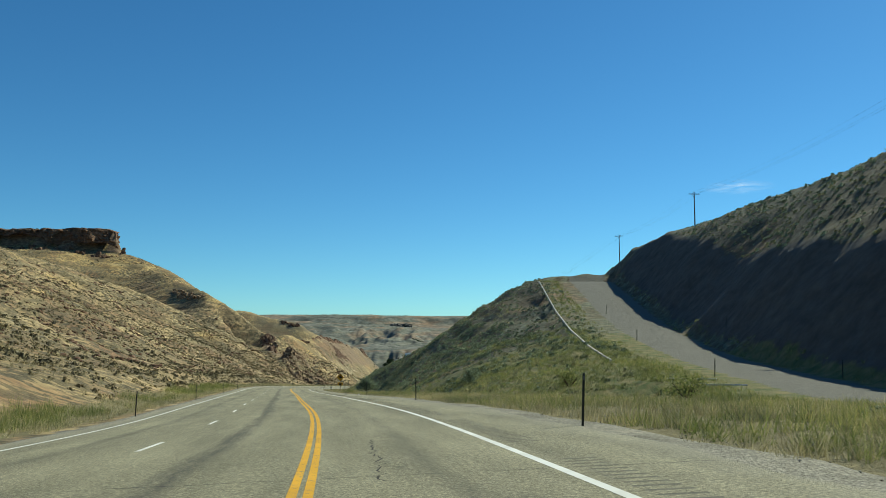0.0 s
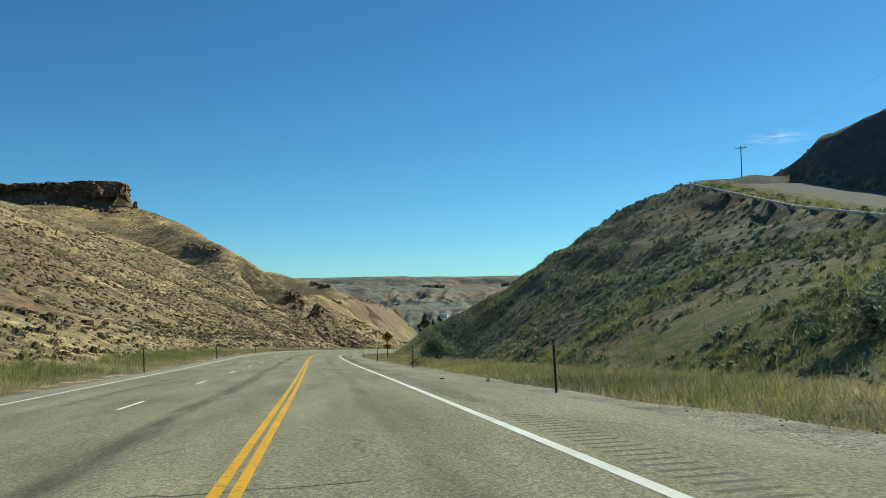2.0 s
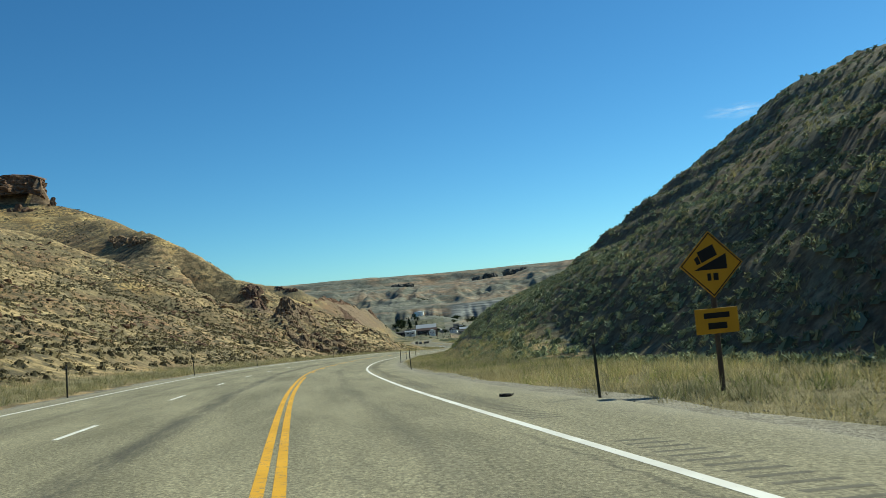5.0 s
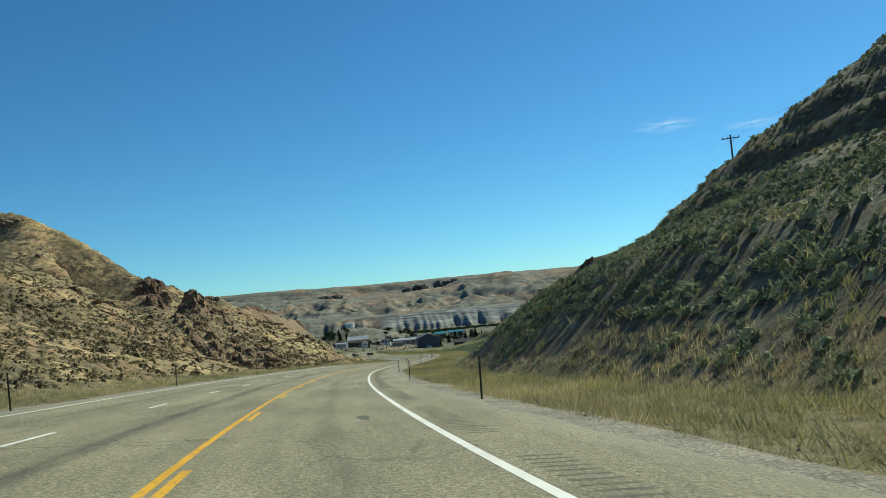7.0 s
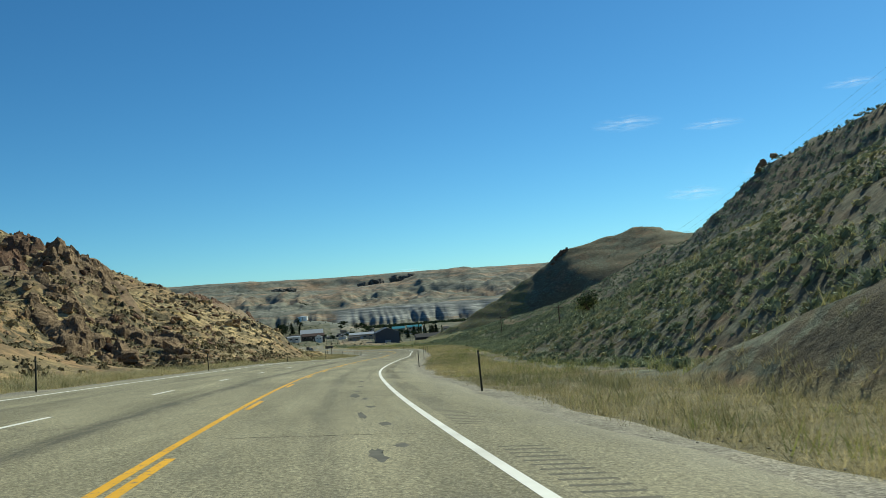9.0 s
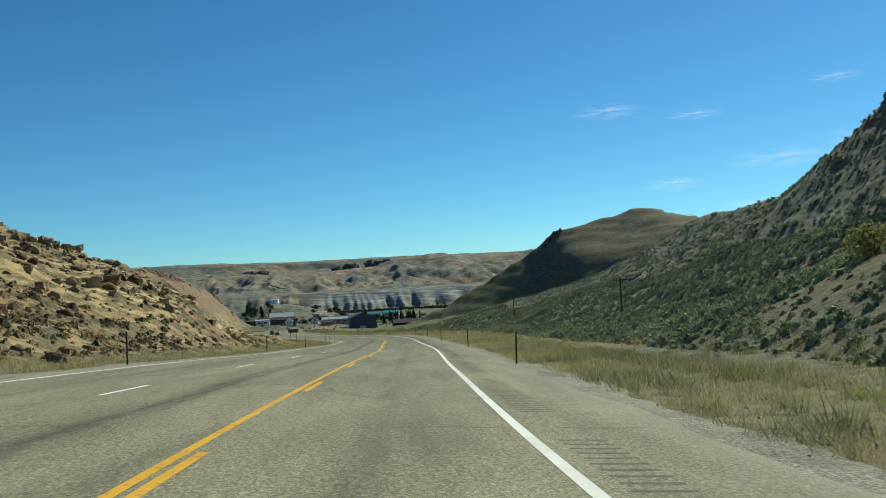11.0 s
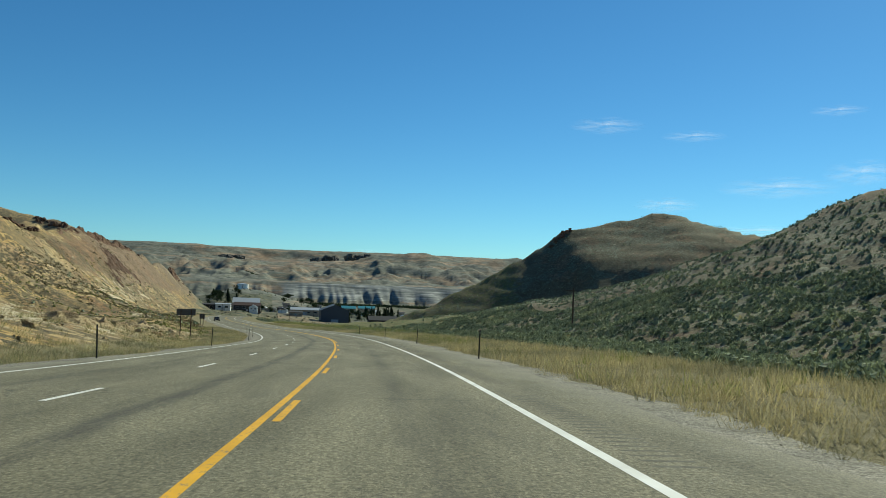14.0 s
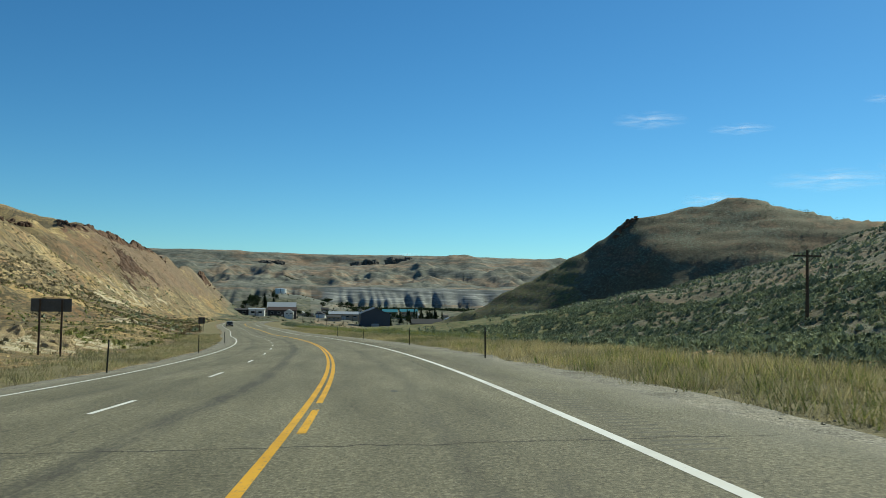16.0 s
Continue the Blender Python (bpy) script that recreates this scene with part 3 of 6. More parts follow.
def land(x, y, detail=True):
    """Height of the bare ground."""
    x, y = np.asarray(x, float), np.asarray(y, float)
    sx, _ = road_side(y)
    d = (x - road_x(y)) * sx
    bed = road_z(y) + road_c(y) * np.clip(d, -12, 9)
    floor = np.interp(y, [0, 650, 900, 1150, 1300, 1600], [0, -36, -48.5, -60.5, -66, -67]) + 10 * np.clip((-20 - x) / 30, 0, 1) * np.clip((y - 900) / 200, 0, 1)
    away = np.clip((y - 640) / 200, 0, 1) * np.clip((np.abs(d) - 14) / 40, 0, 1)
    base = bed * (1 - away) + floor * away
    # hills on the right
    toe = np.interp(y, *TOE_A)
    a, past = hill_side(y, d, bed, HILL_A, toe, np.interp(y, [180, 215, 240, 258, 280, 300, 330], [0.19, -0.03, 0.0, -0.5, 0.1, 0.12, 0.05]))
    a = a + past * np.interp(y, [200, 300], [0.04, -0.05])
    # the steep road cut at its foot
    tall = 6.0 * np.clip((y - 206) / 14, 0, 1) * np.clip((295 - y) / 18, 0, 1)
    run = np.maximum(d - 11.5, 0)
    a = np.where(tall > 0, np.maximum(a, bed + np.minimum(0.88 * run, tall + 0.3 * np.maximum(run - tall / 0.88, 0))), a)
    a = base + (a - base) * np.clip((450 - y) / 40, 0, 1)
    rz, rx = knots(y, RAMP, 2), knots(y, RAMP, 1)
    wide = np.interp(y, [40, 55, 80, 103, 131, 176], [14.2, 14.4, 14.2, 14.8, 16.0, 16.6])
    u = np.clip((d - toe) / np.maximum(rx - road_x(y) - toe, 3), 0, 1)
    bank = bed + (rz - bed) * u * (1 + BULGE[1] - BULGE[1] * u)
    upper = np.minimum(knots(y, HILL_A, 2) + 0.42 * (x - knots(y, HILL_A, 1)), knots(y, HILL_A, 2) + past * 0.04)
    cut = batter(x, y, rx + wide, rz, upper)
    ramped = np.where(x < rx, bank, np.where(x < rx + wide, rz, cut))
    t = np.clip((y - 182) / 75, 0, 1)
    t = t * t * (3 - 2 * t)
    a = np.where(y < 258, ramped * (1 - t) + a * t, a)
    flat = np.interp(y, [30, 55], [0, 1])
    a = np.where(y < 55, np.where(x < rx + wide, bed + (rz - bed) * np.clip((d - 16) / 10, 0, 1) * flat, batter(x, y, rx + wide, np.maximum(bed, rz * flat), upper)), a)
    toe_b = np.interp(y, [360, 430, 560, 700], [40, 33, 33, 28])
    b, past = hill_side(y, d, base, HILL_B, toe_b, BULGE[0])
    rise = np.clip((y - 300) / 60, 0, 1) * np.clip((900 - y) / 60, 0, 1)
    b = base + (b - past * 0.12 - base) * rise
    knob = np.where((d > 20) & (y > 600), round_hill(x, y), -1e9)
    right = np.maximum(np.maximum(np.maximum(a, b), knob), base)
    # hills on the left
    e = -d
    g = np.interp(e, [12.5, 30, 77, 130, 200, 260, 330, 700], [0, 5.5, 27, 51, 72, 80, 86, 92])
    slope = bed + g * np.clip((470 - y) / 60, 0, 1) + 0 * x
    spur = np.maximum(ridge(x, y, SPUR, np.interp(x, [-260, -160], [0.3, 0.42]) + 0.3 * np.interp(y, [500, 570], [0, 1]) * np.interp(x, [-185, -105], [0, 1]), 0.75), ridge(x, y, SHOULDER, 0.5, 0.7))
    steep = np.interp(y, [700, 1000], [0.48, 0.85])
    tail = np.maximum(ridge(x, y, TAIL, steep, steep) - base, 0)
    tail = base + tail * np.clip(tail / 38, 0, 1) ** 0.5
    tail = np.maximum(tail, ridge(x, y, MESA, 0.55, 0.7))
    near = 5 * np.clip((y - 492) / 45, 0, 1)
    e = e - near
    bank = base + np.interp(e, [14, 18, 24, 33, 50, 80, 700], [0, 0.5, 1.8, 5.0, 12, 23, 26]) * np.clip((y - 430) / 20, 0, 1) * np.clip((570 - y) / 65, 0, 1)
    left = smooth_max(smooth_max(smooth_max(slope, base, 1), spur, 4), smooth_max(bank, tail, 2), 3)
    rim = -233 - 0.62 * (y - 603) + 5 * lattice(x, y, 14, 3)
    left = np.where((x < rim) & (y > 597 + 3 * lattice(x, y, 11, 4)) & (y < 900), np.maximum(left, 75.5 + 0.07 * (rim - x).clip(0, 90)), left)
    crag = 5.6 * np.exp(-(((x + 67) / 6) ** 2 + ((y - 386) / 9) ** 2) ** 1.5) + 5.2 * np.exp(-(((x + 64) / 6.5) ** 2 + ((y - 373) / 10) ** 2) ** 1.5) + 4.6 * np.exp(-((x + 79) / 4) ** 2 - ((y - 399) / 5) ** 2) + 2.5 * np.exp(-((x + 62) / 12) ** 2 - ((y - 398) / 16) ** 2) + 3 * np.exp(-((x + 87) / 5) ** 2 - ((y - 427) / 8) ** 2)
    shelf = crag * (1 + 0.4 * lattice(x, y, 5, 91)) + np.clip(crag / 3, 0, 1) * 1.1 * rough_land(x, y, 3.6, 2, 93)
    left = np.maximum(left - 3.2 * np.exp(-((x + 57) / 8) ** 2 - ((y - 351) / 12) ** 2), np.minimum(left, bed + 0.4)) + shelf
    edge = np.clip((e - 12.5) / 6, 0, 1)
    left = bed * (1 - edge) + left * edge
    z = np.where(d > 0, right, left)
    # far country
    wob = (130 + 130 * np.clip((y - 2600) / 500, 0, 1)) * rough_land(x, y, 520, 4, 5)
    wob = wob * (1 - 0.6 * np.clip((2650 - y) / 150, 0, 1))
    saw = x / 74 + 1.5 * lattice(x, y * 0, 170, 85) + 0.1 * lattice(x, y, 40, 86)
    saw2 = x / 19 + 0.6 * lattice(x, y * 0, 50, 87)
    spurs = 0.78 * np.abs(2 * (saw - np.floor(saw)) - 1) + 0.22 * np.abs(2 * (saw2 - np.floor(saw2)) - 1)
    far = np.interp(y + wob, [1500, 2250, 2330, 2460, 2800, 3100, 3500, 3850, 4050, 4300, 5000], [-58, -72, -70, -28, -20, 4, 40, 62, 100, 113, 118])
    foot = 2285 + 100 * spurs
    edge = np.clip((y + wob - foot) / (2455 - foot), 0, 1)
    far = np.where(y < 2700, np.minimum(far, -70) + 42 * edge + np.maximum(far + 28, 0), far)
    k = np.clip((y - 1450) / 200, 0, 1)
    z = z * (1 - k) + far * k + 31 * np.exp(-((x + 66) / 95) ** 2 - ((y - 1830) / 150) ** 2)
    if detail:
        off = np.clip((np.abs(d + 1.2) - 14) / 30, 0, 1) * np.where((d > 0) & (y < 178) & (x > rx) & (x < rx + wide), 0, 1)
        big = np.interp(y, [2300, 2700, 3400, 3900, 4100], [1, 3, 3.5, 2, 0.8])
        rills = np.where((d < -16) & (y > 425), np.interp(y, [700, 800], [0.8, 0.5]), np.where(d > 0, 0.06, 0.2)) * np.clip((np.abs(d) - 16) / 10, 0, 1) * np.where(y < 1400, 1, 0) * off
        z = z + rills * 0.9 * rough_land(x * 0.35 + y, y - x * 0.35, 11, 3, 61)
        z = z - np.clip((-d - 22) / 40, 0, 1) * np.clip((470 - y) / 40, 0, 1) * 3.2 * (1 - np.abs(rough_land(x * 0.22, y + 0.3 * x, 34, 3, 63))) ** 3
        z = z - np.clip((-d - 30) / 40, 0, 1) * np.clip((y - 560) / 80, 0, 1) * np.where(y < 1350, 1, 0) * 6.5 * np.clip(1 - 1.6 * np.abs(rough_land(x * 0.25 + y * 0.5, y, 95, 3, 64)), 0, 1) ** 2
        steps = np.where(d > 0, np.where(y < 420, 0.32, np.where(y < 850, 0.2, 0.5)), 0.22) * np.where(y < 1300, 1, 0) * np.where((d > 0) & (y < 180) & (x > rx), 0, 1)
        period = np.where((y > 850) & (d > 0), 8.0, 3.4)
        z = z + off * steps * np.sin(z * 2 * np.pi / period + 2.2 * rough_land(x, y, 30, 2, 71))
        z = z + off * big * (1.3 * rough_land(x, y, 38, 3, 11) + 0.4 * rough_land(x, y, 6, 3, 23))
    gully = np.clip((y - 2650) / 300, 0, 1) * np.clip((3650 - y) / 400, 0, 1)
    z = z + gully * (17 * (1 - 2.6 * np.abs(rough_land(x, y * 0.45, 230, 4, 81))) + 7 * (1 - 2.4 * np.abs(rough_land(x, y * 0.3, 70, 3, 82))))
    inside = (d > -12) & (d < 10) & (y < 1150)
    return np.where(inside, np.minimum(z, np.where((d > -8.4) & (d < 6.2), bed - 0.3, bed - 0.10)), z)


# ---------------------------------------------------------------- mesh helpers
def grid_object(name, pts, mat, uv=None):
    """A sheet over a rows x columns array of places."""
    rows, cols = pts.shape[:2]
    idx = np.arange(rows * cols).reshape(rows, cols)
    quads = np.stack([idx[:-1, :-1], idx[:-1, 1:], idx[1:, 1:], idx[1:, :-1]], -1).reshape(-1, 4)
    me = big_mesh(name, pts.reshape(-1, 3), quads, mat)
    me.polygons.foreach_set("use_smooth", np.ones(len(quads), bool))
    if uv is not None:
        layer = me.uv_layers.new(name="metres")
        layer.data.foreach_set("uv", uv.reshape(-1, 2)[quads.ravel()].astype(np.float32).ravel())
    return new(name, me)


def big_mesh(name, verts, faces, mat):
    me = bpy.data.meshes.new(name)
    n, sides = faces.shape
    me.vertices.add(len(verts))
    me.vertices.foreach_set("co", np.asarray(verts, np.float32).ravel())
    me.loops.add(n * sides)
    me.loops.foreach_set("vertex_index", faces.astype(np.int32).ravel())
    me.polygons.add(n)
    me.polygons.foreach_set("loop_start", np.arange(0, n * sides, sides, dtype=np.int32))
    me.update(calc_edges=True)
    me.materials.append(mat)
    return me


def part(name, bm, mat, parent=None, label=""):
    me = bpy.data.meshes.new(name)
    bm.to_mesh(me)
    bm.free()
    me.materials.append(mat)
    ob = new(name, me)
    ob.parent = parent
    return tagged(ob, label) if label else ob


def thing(name, label, category, at=(0, 0, 0), turn=0.0, group=""):
    ob = new(name)
    ob.empty_display_size = 0.5
    ob.matrix_basis = pose(*at, 0, 0, turn)
    return tagged(ob, label, category, group)


def box(bm, x0, x1, y0, y1, z0, z1, bevel=0.0):
    made = bmesh.ops.create_cube(bm, size=1.0, matrix=Matrix.LocRotScale(((x0 + x1) / 2, (y0 + y1) / 2, (z0 + z1) / 2), None, (x1 - x0, y1 - y0, z1 - z0)))
    if bevel:
        edges = list({e for v in made["verts"] for e in v.link_edges})
        bmesh.ops.bevel(bm, geom=edges, offset=bevel, segments=1, affect="EDGES")
    return bm


def boxed(x0, x1, y0, y1, z0, z1, bevel=0.0):
    return box(bmesh.new(), x0, x1, y0, y1, z0, z1, bevel)


def rod(bm, a, b, r0, r1, sides=8):
    """A tapered round bar from a to b."""
    a, b = Vector(a), Vector(b)
    m = Matrix.Translation((a + b) / 2) @ (b - a).to_track_quat("Z", "Y").to_matrix().to_4x4()
    bmesh.ops.create_cone(bm, cap_ends=True, segments=sides, radius1=r0, radius2=r1, depth=(b - a).length, matrix=m)
    return bm


def prism(bm, outline, y0, y1):
    """An outline of (x, z) pushed from y0 to y1."""
    front = [bm.verts.new((x, y0, z)) for x, z in outline]
    back = [bm.verts.new((x, y1, z)) for x, z in outline]
    bm.faces.new(front)
    bm.faces.new(back[::-1])
    for k in range(len(outline)):
        n = (k + 1) % len(outline)
        bm.faces.new((front[k], back[k], back[n], front[n]))
    bmesh.ops.recalc_face_normals(bm, faces=bm.faces)
    return bm


def rock_bm(seed, size, points=17, rugged=0):
    """An angular boulder: the hull of scattered points; rugged ones are cut finer and weathered."""
    rnd = random.Random(seed)
    bm = bmesh.new()
    for _ in range(points):
        v = Vector((rnd.gauss(0, 1), rnd.gauss(0, 1), rnd.gauss(0, 1))).normalized()
        v = Vector([math.copysign(abs(c) ** 0.6, c) for c in v]) * rnd.uniform(0.8, 1.05)
        bm.verts.new((v.x * size[0] / 2, v.y * size[1] / 2, v.z * size[2] / 2))
    bmesh.ops.convex_hull(bm, input=bm.verts)
    bmesh.ops.delete(bm, geom=[v for v in bm.verts if not v.link_faces], context="VERTS")
    if rugged:
        bmesh.ops.subdivide_edges(bm, edges=bm.edges[:], cuts=rugged, use_grid_fill=True)
        bmesh.ops.triangulate(bm, faces=bm.faces[:])
        s = max(size)
        for v in bm.verts:
            p = v.co * (2.2 / s) + Vector((seed * 3.1, 0, 0))
            crack = noise.cell(Vector((p.x * 1.6, p.y * 1.6, p.z * 2.6)))
            v.co += v.co.normalized() * s * (0.09 * noise.noise(p) + 0.06 * noise.noise(p * 2.7) + 0.05 * crack)
    return bm


# ---------------------------------------------------------------- the ground sheet
ys = np.concatenate([np.arange(-200, -30, 10.0), np.arange(-30, 480, 1.25), np.arange(480, 700, 2.0), np.arange(700, 1000, 3.0), np.arange(1000, 1500, 8.0), np.arange(1500, 2270, 18.0), np.arange(2270, 2500, 9.0), np.arange(2500, 4700, 18.0)])
side = np.concatenate([np.arange(12.5, 90, 1.2), np.arange(90, 165, 3.0), np.geomspace(165, 900, 55)])
ds = np.concatenate([-side[::-1], [-11, -9.9, -9.0, -8.3, 0, 6.1, 6.9, 7.9, 9.0, 10.2, 11.4], side])
DY, DD = np.meshgrid(ys, ds, indexing="ij")
spread = np.maximum(1, DY / 800)
GX = road_x(DY) + DD * spread
GZ = land(GX, DY)
ground = grid_object("ground", np.stack([GX, DY, GZ], -1), GROUND)
tagged(ground, "dry sagebrush hills and open valley of brown earth", "ground", kind="structure")


def cover_weight(name, values):
    a = ground.data.attributes.new(name, "FLOAT", "POINT")
    a.data.foreach_set("value", np.clip(values, 0, 1).astype(np.float32).ravel())


def band(v, a, b, soft):
    return np.clip((v - a) / soft, 0, 1) * np.clip((b - v) / soft, 0, 1)


NEAR = np.where(DY < 1150, 1.0, 0.0)
STEEP = np.hypot(np.gradient(GZ, axis=0) / np.gradient(DY, axis=0), np.gradient(GZ, axis=1) / np.gradient(GX, axis=1))
RAMPX, RAMPW = knots(DY, RAMP, 1), np.interp(DY, [40, 55, 80, 103, 131, 176], [14.2, 14.4, 14.2, 14.8, 16.0, 16.6])
cover_weight("verge", NEAR * np.maximum(band(DD, 6.2, 15.5, 0.8) * (1 - band(DY, 222, 380, 12) * np.clip((DD - 11) / 1.5, 0, 1)), band(DD, -14.5, -9.2, 1.2)))
cover_weight("lush", band(DY, -60, 112, 15) * np.maximum(band(DD, 12, 44, 4), 0) * (GX < RAMPX + RAMPW + 2) + band(DY, 360, 425, 20) * band(DD, 12, 40, 5) + band(DY, 590, 760, 30) * band(DD, 14, 60, 8) + 0.55 * band(DY, 740, 1350, 60) * band(DD, 13, 150, 12))
cover_weight("gravel", NEAR * np.maximum(band(DD, 5, 7.0, 0.6), band(DD, -9.3, -7, 0.6)) + band(DY, 35, 182, 6) * band(GX, RAMPX + 6.5, RAMPX + RAMPW - 0.5, 1.2))
# the darker grey fills the cut face, from its toe up to its brow
cover_weight("dark_cut", band(DY, -40, 185, 20) * band(GX, RAMPX + RAMPW, RAMPX + RAMPW + 9.5, 1.2))
def blobs(rows):
    """Soft patches: x, y, half widths, weight."""
    return sum(w * np.exp(-((GX - x) / a) ** 2 - ((DY - y) / b) ** 2) for x, y, a, b, w in rows)


CUT = band(DY, 430, 1400, 25) * (DD < -13)
cover_weight("golden", CUT * (0.62 - blobs([(-95, 735, 14, 40, 0.6), (-117, 905, 12, 40, 0.6), (-111, 795, 8, 30, 0.5), (-121, 1010, 30, 70, 0.7), (-109, 1060, 20, 60, 0.6)])) + 0.5 * band(DY, 60, 430, 30) * blobs([(-150, 330, 45, 70, 0.9), (-110, 230, 16, 60, 0.6), (-96, 352, 7, 9, 1.3), (-70, 420, 24, 34, 1.5), (-110, 440, 30, 30, 1.0), (-180, 520, 50, 60, 1.1), (-150, 460, 30, 30, 0.9), (-230, 560, 60, 50, 1.0)]) + 0.55 * band(DY, 430, 640, 40) * band(GX, -330, -120, 40))
cover_weight("redearth", CUT * blobs([(-125, 1000, 22, 75, 1.0), (-112, 1100, 16, 80, 0.9), (-120, 880, 14, 60, 0.8)]) + band(DY, 60, 470, 30) * blobs([(-44, 110, 7, 16, 0.9), (-88, 210, 12, 30, 0.8), (-60, 160, 8, 20, 0.7), (-118, 262, 14, 40, 0.7), (-75, 290, 9, 30, 0.6)]))
cover_weight("whiterock", CUT * blobs([(-101, 870, 10, 45, 0.42), (-40, 560, 7, 18, 0.95), (-46, 500, 10, 24, 0.95), (-54, 462, 9, 22, 0.95), (-88, 800, 8, 30, 0.6), (-60, 700, 6, 22, 0.7), (-95, 930, 8, 40, 0.3), (-42, 440, 7, 16, 0.9)]))
cover_weight("ochre", band(DY, 418, 640, 12) * band(DD, -85, -14, 5) * 0.5 + 0.8 * band(DY, 640, 830, 25) * band(DD, 24, 62, 8) + 0.3 * band(DY, 600, 1400, 40) * band(GX, -220, -40, 20) * (DD < -14))
cover_weight("sagey", band(DD, 18, 300, 5) * band(DY, 365, 1300, 20) + 1.0 * band(DD, 15, 120, 4) * band(DY, -60, 400, 20) + 1.0 * band(DD, 11, 18, 1.5) * band(DY, 222, 380, 12) + (0.22 + 0.15 * band(DD, -75, -14, 20)) * band(DD, -150, -14, 10) * band(DY, 60, 440, 30))
cover_weight("rock", np.clip((STEEP - 1.0) / 0.5, 0, 1) * (DY < 900) * (GX < -190) + 1.0 * np.exp(-((GX + 67) / 10) ** 2 - ((DY - 382) / 16) ** 2) + 0.8 * np.exp(-((GX + 79) / 5) ** 2 - ((DY - 399) / 7) ** 2) + 0.25 * band(DY, 395, 460, 15) * band(DD, -60, -16, 8) + 0.55 * band(DY, 900, 1340, 40) * band(GX, -165, -92, 12) * (GZ > -44))
cover_weight("valley", band(DY, 960, 2300, 80) * np.clip((-42 - GZ) / 4, 0, 1) * 0.62 * (np.abs(DD) > 12))
cover_weight("far", np.clip((DY - 1150) / 350, 0, 1))
cover_weight("pale", band(DY, 2150, 2900, 60) * band(GZ, -66, -24, 6) * (0.35 + 0.6 * np.clip((GX + 20) / 50, 0, 1)))

# ---------------------------------------------------------------- the road
def lane_edge(y):
    """How far the right edge line stands off its usual place: the lane widens on the way down."""
    return np.interp(y, [150, 215, 280, 430], [-0.23, -0.01, 0.03, 0.07])


def road_strip(name, d0, d1, y0, y1, lift, mat, step=2.0, cols=2, ragged=False, shift=False):
    y = np.linspace(y0, y1, max(2, int((y1 - y0) / step) + 1))
    d = np.linspace(d0, d1, cols)
    off = lane_edge(y) if shift else 0 * y
    pts = np.stack([on_road(y, k + off, lift) for k in d], 1)
    if ragged:
        for col, out in ((0, -1), (-1, 1)):
            pts[:, col] = on_road(y, d[col] + out * (0.25 * np.clip(rough_land(y, y * 0 + 7 * out, 5, 4, 37), -1, 1) - 0.2), lift - 0.006)
    uv = np.stack(np.broadcast_arrays(d[None, :], y[:, None]), -1)
    return grid_object(name, pts, mat, uv)


road = road_strip("road", -8.5, 6.3, -180, 1150, 0.0, ASPHALT, 1.0, 25, True)
tagged(road, "sun-bleached grey asphalt highway with worn wheel tracks and cracks", "road", kind="structure")
for name, d0, d1, y0, y1, mat in (
    ("white_line", 3.62, 3.77, -170, 1140, WHITE), ("white_line", -7.43, -7.29, -170, 1140, WHITE),
    ("yellow_line", -0.155, -0.035, -170, 1140, YELLOW), ("yellow_line", 0.035, 0.155, -170, 196, YELLOW), ("yellow_line", 0.035, 0.155, 499, 1140, YELLOW)):
    road_strip(name, d0, d1, y0, y1, 0.003, mat, shift=d0 > 3).parent = road
for k in range(-8, 60):
    y0 = float(np.interp(k, [-8, 0, 7, 10, 16, 18, 20, 23, 25, 32, 34, 37, 39, 60], [-79, 18.65, 104.1, 140.56, 213.3, 237.5, 261.4, 297.8, 323.4, 411.65, 436.35, 473.0, 498.2, 756]))
    road_strip("lane_dash", -3.72, -3.60, y0, y0 + 2.95, 0.003, WHITE, 1.0).parent = road
for k in range(0, 25):
    y0 = 205.2 + k * 12.05
    road_strip("yellow_dash", 0.045, 0.165, y0, y0 + 3.3, 0.003, YELLOW, 1.0).parent = road


def rumble(y0, count):
    """A run of milled grooves in the shoulder: shallow troughs."""
    pts, faces = [], []
    for k in range(count):
        y = y0 + k * 0.36
        rows = [on_road(np.array([y + dy]), d + lane_edge(y), lift)[0] for dy, lift in ((0, 0.0016), (0.025, 0.0011), (0.08, 0.0011), (0.105, 0.0016)) for d in (4.0, 4.58)]
        n = len(pts)
        pts += rows
        faces += [(n + 2 * j, n + 2 * j + 1, n + 2 * j + 3, n + 2 * j + 2) for j in range(3)]
    new("rumble_strip", big_mesh("rumble_strip", np.array(pts), np.array(faces), GROOVE)).parent = road


def crack(line, seed, wide=0.022):
    """A jagged open crack along (y, d) points: a thin dark strip flush with the asphalt."""
    rnd = random.Random(seed)
    pts, faces = [], []
    for (ya, da), (yb, db) in zip(line, line[1:]):
        n = max(2, int(math.hypot(yb - ya, db - da) / 0.22))
        for k in range(n):
            u = k / n
            j = rnd.gauss(0, 0.045)
            y, d = ya + (yb - ya) * u + j, da + (db - da) * u + rnd.gauss(0, 0.045)
            w = wide * rnd.uniform(0.35, 1.3)
            across = abs(db - da) > abs(yb - ya)
            for side in (-w, w):
                pts.append(on_road(np.array([y + side * across]), d + side * (not across), 0.0018)[0])
    for k in range(len(pts) // 2 - 1):
        faces.append((2 * k, 2 * k + 2, 2 * k + 3, 2 * k + 1))
    new("crack", big_mesh("crack", np.array(pts), np.array(faces), CRACK)).parent = road


